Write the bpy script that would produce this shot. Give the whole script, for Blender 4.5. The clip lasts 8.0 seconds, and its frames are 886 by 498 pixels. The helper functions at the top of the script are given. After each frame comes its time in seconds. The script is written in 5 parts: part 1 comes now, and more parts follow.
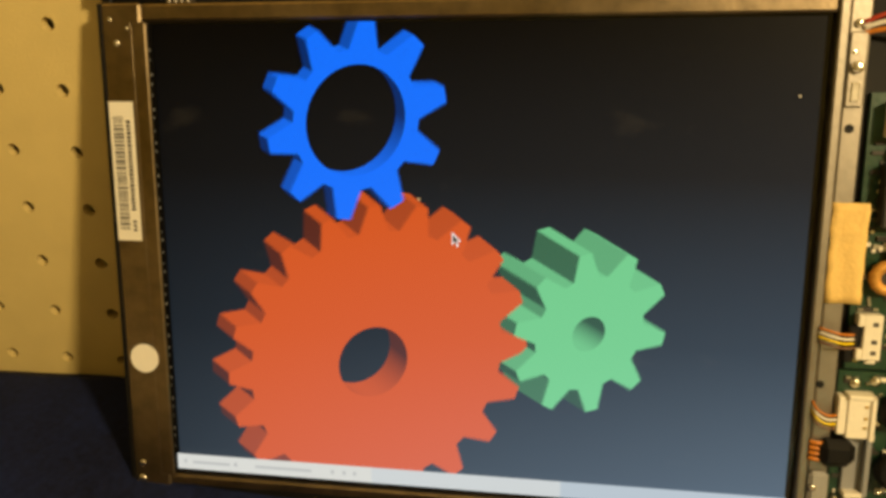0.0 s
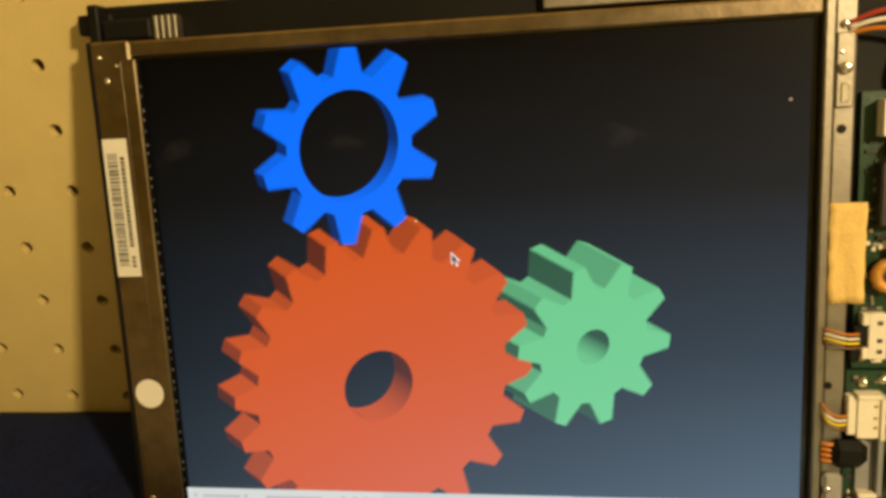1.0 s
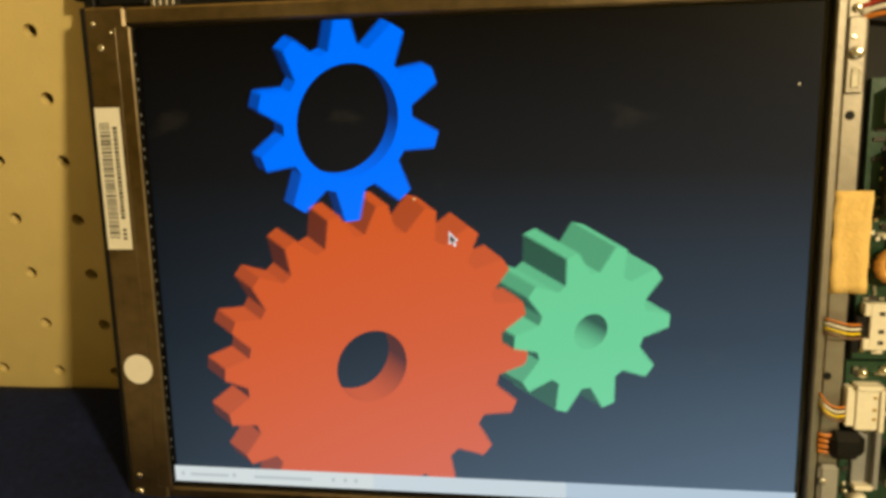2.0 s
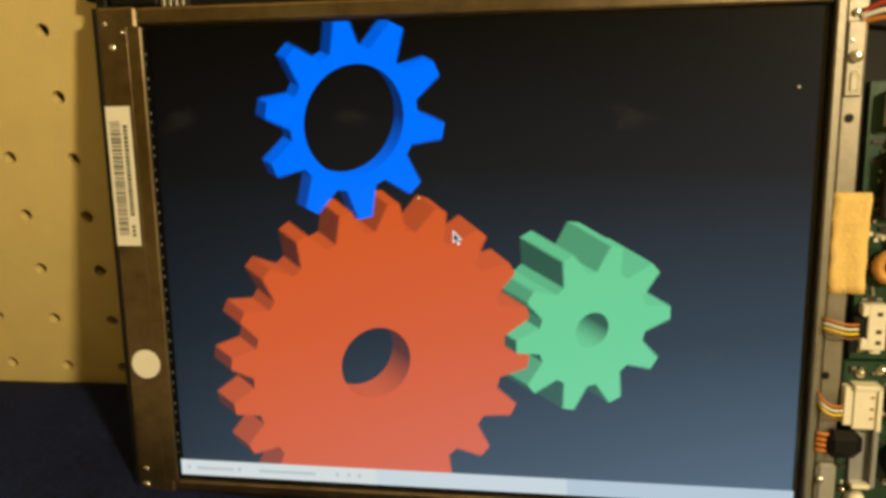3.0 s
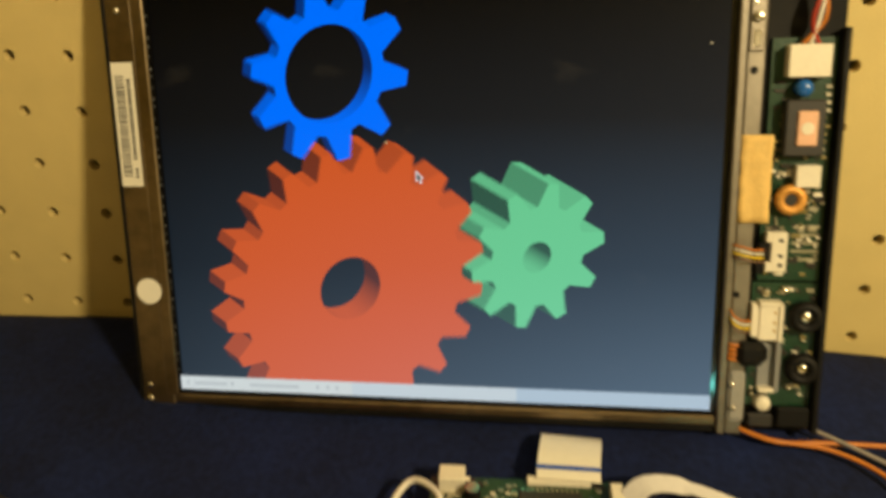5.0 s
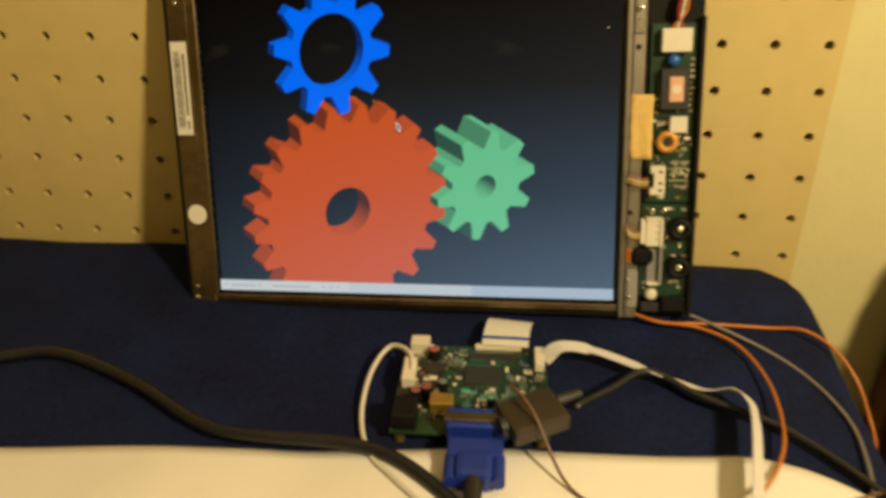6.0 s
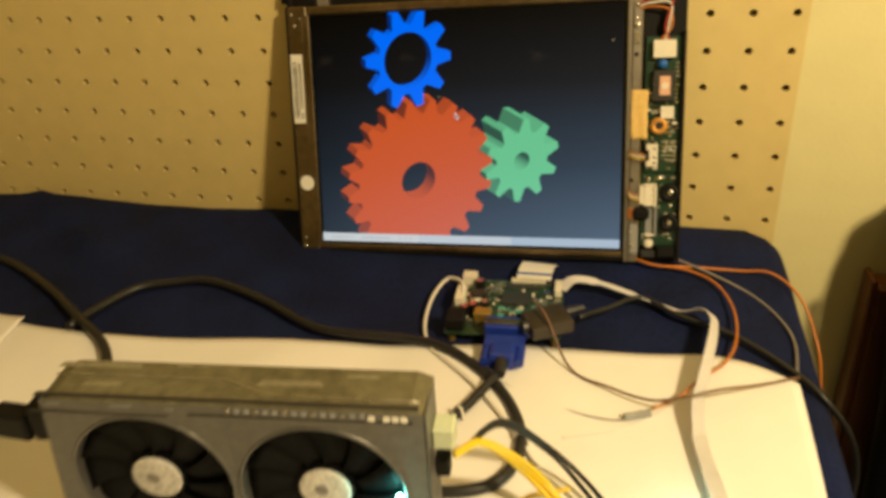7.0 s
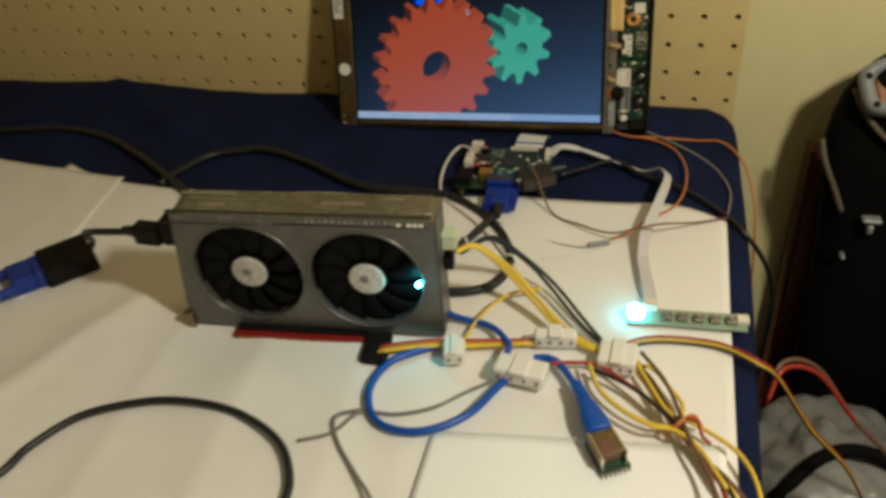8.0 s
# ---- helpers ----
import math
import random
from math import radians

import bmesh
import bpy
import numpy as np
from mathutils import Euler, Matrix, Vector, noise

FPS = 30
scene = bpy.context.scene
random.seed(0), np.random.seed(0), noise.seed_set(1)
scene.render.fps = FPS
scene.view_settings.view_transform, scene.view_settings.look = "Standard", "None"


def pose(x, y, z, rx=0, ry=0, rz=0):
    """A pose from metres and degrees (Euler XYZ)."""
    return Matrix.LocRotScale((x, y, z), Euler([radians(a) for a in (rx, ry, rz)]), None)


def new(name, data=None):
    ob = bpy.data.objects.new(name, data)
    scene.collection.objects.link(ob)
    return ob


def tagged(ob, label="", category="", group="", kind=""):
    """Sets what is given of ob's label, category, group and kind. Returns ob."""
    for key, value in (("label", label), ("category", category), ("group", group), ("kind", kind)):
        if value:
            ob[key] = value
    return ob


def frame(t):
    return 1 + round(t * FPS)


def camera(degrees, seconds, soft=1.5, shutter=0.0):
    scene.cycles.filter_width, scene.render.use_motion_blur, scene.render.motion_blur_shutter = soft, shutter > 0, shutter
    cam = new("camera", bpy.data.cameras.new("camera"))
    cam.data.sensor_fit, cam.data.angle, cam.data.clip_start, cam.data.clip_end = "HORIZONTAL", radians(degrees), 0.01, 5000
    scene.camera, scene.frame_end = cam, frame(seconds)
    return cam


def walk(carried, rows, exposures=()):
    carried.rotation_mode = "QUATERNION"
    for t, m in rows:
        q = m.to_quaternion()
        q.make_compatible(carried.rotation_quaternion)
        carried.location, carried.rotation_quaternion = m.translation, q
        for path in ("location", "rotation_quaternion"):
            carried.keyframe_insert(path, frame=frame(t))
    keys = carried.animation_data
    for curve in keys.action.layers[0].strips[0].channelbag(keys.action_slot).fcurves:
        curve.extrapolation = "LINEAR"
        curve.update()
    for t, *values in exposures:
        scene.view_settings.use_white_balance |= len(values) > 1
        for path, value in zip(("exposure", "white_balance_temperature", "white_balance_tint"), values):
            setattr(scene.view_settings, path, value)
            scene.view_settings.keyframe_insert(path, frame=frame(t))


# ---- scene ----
# camera and its walk
cam = camera(58.9, 8.0, soft=3.5, shutter=0.6)
PATH = [
    (0.0, 0.0029, 0.0606, 0.9649, 62.94, -0.06, 6.94),
    (0.2, 0.0035, 0.0617, 0.9657, 62.58, 0.01, 6.75),
    (0.5, 0.0010, 0.0636, 0.9635, 62.21, 1.17, 6.37),
    (0.8, 0.0006, 0.0626, 0.9676, 63.28, 2.37, 5.73),
    (1.0, 0.0034, 0.0620, 0.9670, 63.86, 2.65, 5.66),
    (1.2, 0.0019, 0.0626, 0.9672, 63.11, 1.90, 5.21),
    (1.5, 0.0049, 0.0641, 0.9616, 63.38, 1.83, 5.79),
    (1.8, 0.0014, 0.0630, 0.9637, 63.37, 1.21, 5.56),
    (2.0, 0.0011, 0.0646, 0.9619, 63.11, 1.13, 5.79),
    (3.5, 0.0028, 0.0584, 0.9635, 63.28, 0.93, 6.28),
    (3.7, 0.0040, 0.0581, 0.9638, 63.25, 1.08, 6.34),
    (4.0, 0.0046, 0.0585, 0.9642, 63.17, 1.06, 6.19),
    (5.5, 0.0331, -0.0301, 0.9753, 60.28, 0.89, 6.12),
    (5.8, 0.0424, -0.0666, 0.9867, 59.90, 0.74, 6.68),
    (6.0, 0.0495, -0.0868, 0.9949, 60.28, 1.05, 6.59),
    (6.2, 0.0601, -0.1109, 1.0053, 60.08, 0.63, 7.58),
    (6.5, 0.0759, -0.1458, 1.0166, 58.58, 2.41, 7.65),
    (6.8, 0.0841, -0.1889, 1.0254, 60.27, 3.79, 9.99),
    (7.0, 0.0900, -0.2186, 1.0309, 61.17, 3.23, 12.08),
    (7.2, 0.0982, -0.2490, 1.0393, 59.14, 3.22, 10.64),
    (7.5, 0.1105, -0.2822, 1.0543, 53.38, 2.29, 12.39),
    (8.0, 0.1315, -0.3426, 1.0737, 54.22, 4.07, 13.85),
]
EXPOSURES = [(0.0, 0.0, 6900, 10), (0.5, 0.0, 7000, 10), (1.5, 0.0, 6300, 6), (4.2, 0.0, 6250, 6), (5.5, -0.2, 6300, 7), (6.5, -0.3, 6350, 10),
             (7.0, -0.2, 6300, 10), (7.2, -0.28, 5750, 10), (7.5, -0.8, 5150, 12), (8.0, -0.94, 4750, 13)]
walk(cam, [(t, pose(*row)) for t, *row in PATH], EXPOSURES)

# light: one warm bulb hanging low over the right of the table, dim bounce from the closed room
world = bpy.data.worlds.new("room_air")
scene.world = world
world.use_nodes = True
world.node_tree.nodes["Background"].inputs[0].default_value = (1.0, 0.85, 0.6, 1)
world.node_tree.nodes["Background"].inputs[1].default_value = 0.006
bulb = new("bulb_light", bpy.data.lights.new("bulb_light", "POINT"))
bulb.data.energy, bulb.data.color, bulb.data.shadow_soft_size = 35.0, (1.0, 0.77, 0.42), 0.035
bulb.location = (0.505, -0.255, 1.33)

T = 0.741            # table top
PEG_Y = 0.340        # face of the pegboard


# ---- materials ----
def mat(name, color, rough=0.5, metal=0.0, var=0.12, scale=60.0, bump=0.0, fine=0.0, spec=0.5, per_object=0.0):
    """A plain material with blotches at two sizes, grain and fine relief."""
    m = bpy.data.materials.new(name)
    m.use_nodes = True
    nt = m.node_tree
    bsdf = nt.nodes["Principled BSDF"]
    bsdf.inputs["Roughness"].default_value = rough
    bsdf.inputs["Metallic"].default_value = metal
    bsdf.inputs["Specular IOR Level"].default_value = spec
    co = nt.nodes.new("ShaderNodeTexCoord")
    big = nt.nodes.new("ShaderNodeTexNoise")
    big.inputs["Scale"].default_value, big.inputs["Detail"].default_value = scale * 0.25, 3
    small = nt.nodes.new("ShaderNodeTexNoise")
    small.inputs["Scale"].default_value, small.inputs["Detail"].default_value = scale * 4, 4
    for n in (big, small):
        nt.links.new(co.outputs["Object"], n.inputs["Vector"])
    add = nt.nodes.new("ShaderNodeMath")
    add.operation = "ADD"
    nt.links.new(big.outputs["Fac"], add.inputs[0])
    nt.links.new(small.outputs["Fac"], add.inputs[1])
    last = add.outputs[0]
    if per_object:
        info = nt.nodes.new("ShaderNodeObjectInfo")
        mad = nt.nodes.new("ShaderNodeMath")
        mad.operation = "MULTIPLY_ADD"
        nt.links.new(info.outputs["Random"], mad.inputs[0])
        mad.inputs[1].default_value = per_object
        nt.links.new(last, mad.inputs[2])
        last = mad.outputs[0]
    ramp = nt.nodes.new("ShaderNodeMapRange")
    ramp.inputs["From Min"].default_value, ramp.inputs["From Max"].default_value = 0.6, 1.4
    ramp.inputs["To Min"].default_value, ramp.inputs["To Max"].default_value = 1 - var, 1 + var
    nt.links.new(last, ramp.inputs["Value"])
    mul = nt.nodes.new("ShaderNodeVectorMath")
    mul.operation = "SCALE"
    mul.inputs[0].default_value = color
    nt.links.new(ramp.outputs[0], mul.inputs["Scale"])
    nt.links.new(mul.outputs[0], bsdf.inputs["Base Color"])
    rr = nt.nodes.new("ShaderNodeMapRange")
    rr.inputs["From Min"].default_value, rr.inputs["From Max"].default_value = 0.3, 0.7
    rr.inputs["To Min"].default_value, rr.inputs["To Max"].default_value = max(0.02, rough - 0.1), min(1, rough + 0.1)
    nt.links.new(big.outputs["Fac"], rr.inputs["Value"])
    nt.links.new(rr.outputs[0], bsdf.inputs["Roughness"])
    if bump:
        b = nt.nodes.new("ShaderNodeBump")
        b.inputs["Strength"].default_value = bump
        b.inputs["Distance"].default_value = 0.001
        if fine:
            grain = nt.nodes.new("ShaderNodeTexNoise")
            grain.inputs["Scale"].default_value, grain.inputs["Detail"].default_value = fine, 2
            nt.links.new(co.outputs["Object"], grain.inputs["Vector"])
            nt.links.new(grain.outputs["Fac"], b.inputs["Height"])
        else:
            nt.links.new(small.outputs["Fac"], b.inputs["Height"])
        nt.links.new(b.outputs[0], bsdf.inputs["Normal"])
    return m


def glow(name, color, strength):
    m = bpy.data.materials.new(name)
    m.use_nodes = True
    nt = m.node_tree
    nt.nodes.remove(nt.nodes["Principled BSDF"])
    e = nt.nodes.new("ShaderNodeEmission")
    e.inputs[0].default_value, e.inputs[1].default_value = (*color, 1), strength
    nt.links.new(e.outputs[0], nt.nodes["Material Output"].inputs[0])
    return m


M_PEG = mat("painted_hardboard", (0.68, 0.53, 0.215), 0.55, var=0.07, scale=14, bump=0.15, fine=900)
M_WALL = mat("cream_wall_paint", (0.74, 0.66, 0.33), 0.7, var=0.05, scale=8, bump=0.2, fine=300)
M_CEIL = mat("ceiling_paint", (0.75, 0.72, 0.65), 0.8, var=0.03, scale=5)
M_FLOOR = mat("dark_carpet", (0.03, 0.022, 0.015), 0.95, var=0.3, scale=40, bump=0.6, fine=700)
M_CLOTH = mat("navy_jersey_cloth", (0.0057, 0.0104, 0.045), 0.95, var=0.65, scale=90, bump=0.5, fine=1500, spec=0.2)
M_PAPER = mat("white_paper", (0.84, 0.805, 0.75), 0.75, var=0.03, scale=12, bump=0.1, fine=500, spec=0.3)
M_PAPER_NEW = mat("fresh_white_paper", (0.94, 0.93, 0.91), 0.7, var=0.02, scale=12, bump=0.08, fine=500, spec=0.3)
M_STEEL = mat("brushed_steel", (0.31, 0.28, 0.235), 0.45, 1.0, var=0.16, scale=70, bump=0.06, fine=800)
M_STEEL_DARK = mat("dull_steel", (0.26, 0.20, 0.125), 0.36, 1.0, var=0.35, scale=45, bump=0.06, fine=700)
M_CHROME = mat("bright_screw_metal", (0.8, 0.76, 0.68), 0.2, 1.0, var=0.1, scale=200)
M_BLACK = mat("black_plastic", (0.0055, 0.005, 0.0045), 0.6, var=0.2, scale=90, spec=0.2)
M_BLACK_GLASS = mat("black_screen_border", (0.006, 0.006, 0.006), 0.12, var=0.1, scale=40)
M_CABLE = mat("black_cable_rubber", (0.012, 0.012, 0.013), 0.42, var=0.15, scale=120)
M_PCB = mat("green_solder_mask", (0.010, 0.040, 0.019), 0.35, var=0.35, scale=160, bump=0.1)
M_PCB_TRACK = mat("tinned_copper", (0.55, 0.52, 0.42), 0.35, 0.9, var=0.3, scale=300)
M_WHITE = mat("white_connector_plastic", (0.74, 0.68, 0.55), 0.45, var=0.07, scale=140)
M_CREAM = mat("masking_tape", (0.72, 0.48, 0.15), 0.7, var=0.14, scale=70, bump=0.3, fine=900)
M_LABEL = mat("white_label_paper", (0.80, 0.76, 0.66), 0.6, var=0.04, scale=60)
M_INK = mat("black_ink", (0.02, 0.02, 0.02), 0.7, var=0.1, scale=100)
M_STICKER = mat("round_sticker_paper", (0.83, 0.79, 0.70), 0.6, var=0.04, scale=80)
M_COPPER = mat("copper_winding", (0.62, 0.30, 0.06), 0.4, 0.4, var=0.3, scale=250, bump=0.3, fine=1200)
M_FERRITE = mat("dark_ferrite", (0.025, 0.022, 0.020), 0.5, var=0.2, scale=100)
M_BLUE_CAP = mat("blue_capacitor", (0.02, 0.12, 0.42), 0.25, var=0.1, scale=200)
M_CHIP = mat("black_chip_epoxy", (0.03, 0.024, 0.02), 0.4, var=0.1, scale=150)
M_SOLDER = mat("solder_blob", (0.75, 0.72, 0.6), 0.18, 1.0, var=0.1, scale=200)
M_GOLD = mat("brass_can", (0.55, 0.36, 0.08), 0.35, 0.8, var=0.2, scale=200)
M_VGA = mat("blue_connector_plastic", (0.010, 0.032, 0.28), 0.4, var=0.1, scale=120)
M_FFC = mat("white_flat_cable", (0.78, 0.73, 0.62), 0.4, var=0.05, scale=100)
M_RIBBON = mat("pale_ribbon_cable", (0.60, 0.575, 0.57), 0.45, var=0.08, scale=120)
M_WIRE_WHITE = mat("white_wire", (0.70, 0.66, 0.58), 0.4, var=0.05, scale=120)
M_WIRE_ORANGE = mat("orange_wire", (0.48, 0.155, 0.014), 0.4, var=0.08, scale=120)
M_NYLON = mat("milky_nylon", (0.80, 0.77, 0.70), 0.38, var=0.05, scale=120)
M_WIRE_YELLOW = mat("yellow_wire", (0.74, 0.52, 0.01), 0.4, var=0.08, scale=120)
M_WIRE_RED = mat("red_wire", (0.34, 0.03, 0.012), 0.4, var=0.08, scale=120)
M_WIRE_BROWN = mat("brown_wire", (0.15, 0.08, 0.045), 0.45, var=0.1, scale=120)
M_WIRE_GREY = mat("grey_wire", (0.20, 0.18, 0.165), 0.45, var=0.1, scale=120)
M_WIRE_BLUE = mat("blue_cable", (0.01, 0.075, 0.42), 0.4, var=0.08, scale=120)
M_CARD = mat("grey_card_shroud", (0.135, 0.130, 0.120), 0.34, 0.55, var=0.22, scale=55, bump=0.1, fine=900)
M_CARD_TOP = mat("scuffed_clear_plastic", (0.125, 0.112, 0.066), 0.24, 0.0, var=0.5, scale=45, bump=0.15, fine=500)
M_FAN = mat("black_fan_blade", (0.0028, 0.0028, 0.0032), 0.6, var=0.1, scale=100, spec=0.12)
M_HUB = mat("silver_fan_label", (0.60, 0.57, 0.53), 0.5, 0.1, var=0.5, scale=140)
M_REDPCB = mat("red_board_edge", (0.22, 0.012, 0.008), 0.4, var=0.1, scale=120)
M_WOOD = mat("brown_wood_veneer", (0.15, 0.055, 0.016), 0.45, var=0.25, scale=12, bump=0.1, fine=200)
M_BAG = mat("black_nylon_bag", (0.0032, 0.0032, 0.0032), 0.75, var=0.25, scale=60, bump=0.3, fine=900, spec=0.12)
M_PIPING = mat("olive_piping", (0.10, 0.08, 0.045), 0.6, var=0.1, scale=80)
M_GREYPL = mat("grey_plastic", (0.24, 0.24, 0.24), 0.45, var=0.1, scale=60)
M_POUCH = mat("white_plastic_bag", (0.27, 0.26, 0.24), 0.35, var=0.2, scale=30, bump=0.4, fine=120)
M_LED = glow("green_led", (0.20, 1.0, 0.80), 420.0)
M_LED_CORE = glow("white_green_led", (0.26, 1.0, 0.84), 34.0)


# ---- shapes ----
def part(name, bm, material, parent=None, label="", smooth=False):
    me = bpy.data.meshes.new(name)
    bm.to_mesh(me)
    bm.free()
    me.materials.append(material)
    if smooth:
        me.polygons.foreach_set("use_smooth", [True] * len(me.polygons))
    ob = new(name, me)
    if parent:
        ob.parent = parent
    if label:
        ob["label"] = label
    return ob


def thing(name, m, label, category, group="", kind=""):
    ob = new(name)
    ob.empty_display_size = 0.01
    ob.matrix_world = m
    ob.matrix_basis = m
    return tagged(ob, label, category, group, kind)


def box(x0, x1, y0, y1, z0, z1, bevel=0.0, bm=None, seg=1):
    bm = bm or bmesh.new()
    vs = [bm.verts.new((x, y, z)) for x in (x0, x1) for y in (y0, y1) for z in (z0, z1)]
    fs = [bm.faces.new([vs[i] for i in q]) for q in ((0, 1, 3, 2), (4, 6, 7, 5), (0, 4, 5, 1), (2, 3, 7, 6), (0, 2, 6, 4), (1, 5, 7, 3))]
    if bevel:
        es = list({e for f in fs for e in f.edges})
        bmesh.ops.bevel(bm, geom=es, offset=bevel, segments=seg, profile=0.6, affect="EDGES")
    return bm


def disc(cx, cy, cz, r, h, axis="z", n=20, r2=None, bm=None, dome=0.0):
    """A short cylinder or cone along an axis, from its base; dome rounds its top."""
    bm = bm or bmesh.new()
    r2 = r if r2 is None else r2
    rings = [(r, 0.0), (r2, h)]
    if dome:
        rings += [(r2 * math.cos(a), h + dome * math.sin(a)) for a in (0.5, 1.0, 1.35)]
    prev = None
    first = None
    for rad, d in rings:
        ring = []
        for i in range(n):
            a = 2 * math.pi * i / n
            p, q = rad * math.cos(a), rad * math.sin(a)
            ring.append(bm.verts.new({"z": (cx + p, cy + q, cz + d), "y": (cx + p, cy - d, cz + q), "x": (cx + d, cy + p, cz + q)}[axis]))
        if prev:
            for i in range(n):
                bm.faces.new((prev[i], prev[(i + 1) % n], ring[(i + 1) % n], ring[i]))
        else:
            first = ring
        prev = ring
    bm.faces.new(prev)
    bm.faces.new(first[::-1])
    bmesh.ops.recalc_face_normals(bm, faces=bm.faces)
    return bm


def spline(pts, step=6):
    """Smooth way through the given points."""
    p = [Vector(a) for a in pts]
    p = [2 * p[0] - p[1]] + p + [2 * p[-1] - p[-2]]
    out = []
    for i in range(1, len(p) - 2):
        a, b, c, d = p[i - 1:i + 3]
        for k in range(step):
            t = k / step
            out.append(0.5 * (2 * b + (c - a) * t + (2 * a - 5 * b + 4 * c - d) * t * t + (3 * b - a - 3 * c + d) * t ** 3))
    out.append(p[-2])
    return out


def tube(pts, r, n=8, step=6, bm=None):
    bm = bm or bmesh.new()
    way = spline(pts, step)
    prev, up = None, Vector((0, 0, 1))
    first = None
    for i, c in enumerate(way):
        d = (way[min(i + 1, len(way) - 1)] - way[max(i - 1, 0)]).normalized()
        side = d.cross(up)
        side = side.normalized() if side.length > 1e-4 else Vector((1, 0, 0))
        up = side.cross(d).normalized()
        ring = [bm.verts.new(c + r * (math.cos(2 * math.pi * k / n) * side + math.sin(2 * math.pi * k / n) * up)) for k in range(n)]
        if prev:
            for k in range(n):
                bm.faces.new((prev[k], prev[(k + 1) % n], ring[(k + 1) % n], ring[k]))
        else:
            first = ring
        prev = ring
    bm.faces.new(prev)
    bm.faces.new(first[::-1])
    return bm


def strap(pts, width, thick, tilt=0.0, step=6, ribs=1):
    """A flat cable along a way, made of side-by-side ribs."""
    bm = bmesh.new()
    way = spline(pts, step)
    prof = []
    for k in range(ribs):
        a, b = -width / 2 + width * k / ribs, -width / 2 + width * (k + 1) / ribs
        prof += [(a, thick * 0.6), ((a + b) / 2, thick)]
    prof.append((width / 2, thick * 0.6))
    prof += [(width / 2, 0), (-width / 2, 0)]
    prev = None
    for i, c in enumerate(way):
        d = (way[min(i + 1, len(way) - 1)] - way[max(i - 1, 0)]).normalized()
        lean = tilt[min(int(i / step), len(tilt) - 1)] if isinstance(tilt, (list, tuple)) else tilt
        side = Vector((d.y, -d.x, 0))
        side = side.normalized() if side.length > 1e-4 else Vector((1, 0, 0))
        up = side.cross(d)
        s2, u2 = side * math.cos(lean) + up * math.sin(lean), up * math.cos(lean) - side * math.sin(lean)
        ring = [bm.verts.new(c + s2 * x + u2 * z) for x, z in prof]
        if prev:
            for k in range(len(ring)):
                j = (k + 1) % len(ring)
                bm.faces.new((prev[k], prev[j], ring[j], ring[k]))
        else:
            bm.faces.new(ring[::-1])
        prev = ring
    bm.faces.new(prev)
    bmesh.ops.recalc_face_normals(bm, faces=bm.faces)
    return bm


def flat(points, z=0.0):
    """(x, y) points, all lifted by z above the table."""
    return [(x, y, T + z) for x, y in points]


def cable(name, pts, r, material, label, category="cable", group=""):
    ob = part(name, tube(pts, r), material, smooth=True)
    return tagged(ob, label, category, group)


# ---- structure ----
def structure(name, bm, material, label, smooth=False):
    return tagged(part(name, bm, material, smooth=smooth), label, "structure", kind="structure")


def cloth_height(x, y):
    h = 0.0020 * noise.noise((x * 9, y * 9, 0.3)) + 0.0009 * noise.noise((x * 31, y * 27, 1.7))
    wrinkle = noise.noise((x * 5 + 0.6 * noise.noise((x * 3, y * 3, 5)), y * 17, 8.0))
    h += 0.0022 * max(0.0, wrinkle - 0.15) * (1 if y > 0.17 else 0.3)
    h += 0.006 * math.exp(-((x + 0.42) / 0.10) ** 2 - ((y - 0.33) / 0.06) ** 2)
    for fx, fy, ang, half, wide, high in ((-0.33, 0.27, 2.55, 0.13, 0.007, 0.0055), (-0.27, 0.235, 2.75, 0.09, 0.006, 0.0035), (-0.45, 0.24, 2.4, 0.12, 0.009, 0.003), (0.13, 0.225, 0.5, 0.05, 0.006, 0.0020)):
        a, b = (x - fx) * math.cos(ang) + (y - fy) * math.sin(ang), (y - fy) * math.cos(ang) - (x - fx) * math.sin(ang)
        b += 0.02 * noise.noise((a * 9, fx * 40, 2.0))
        h += high * math.exp(-(a / half) ** 4 - (b / wide) ** 2)
    k = min(1.0, max(0.0, (y - 0.20) / 0.13))
    h += 0.008 * k * k * (3 - 2 * k)
    h += 0.005 * math.exp(-((x - 0.125) / 0.075) ** 2 - ((y - 0.295) / 0.045) ** 2)
    return h


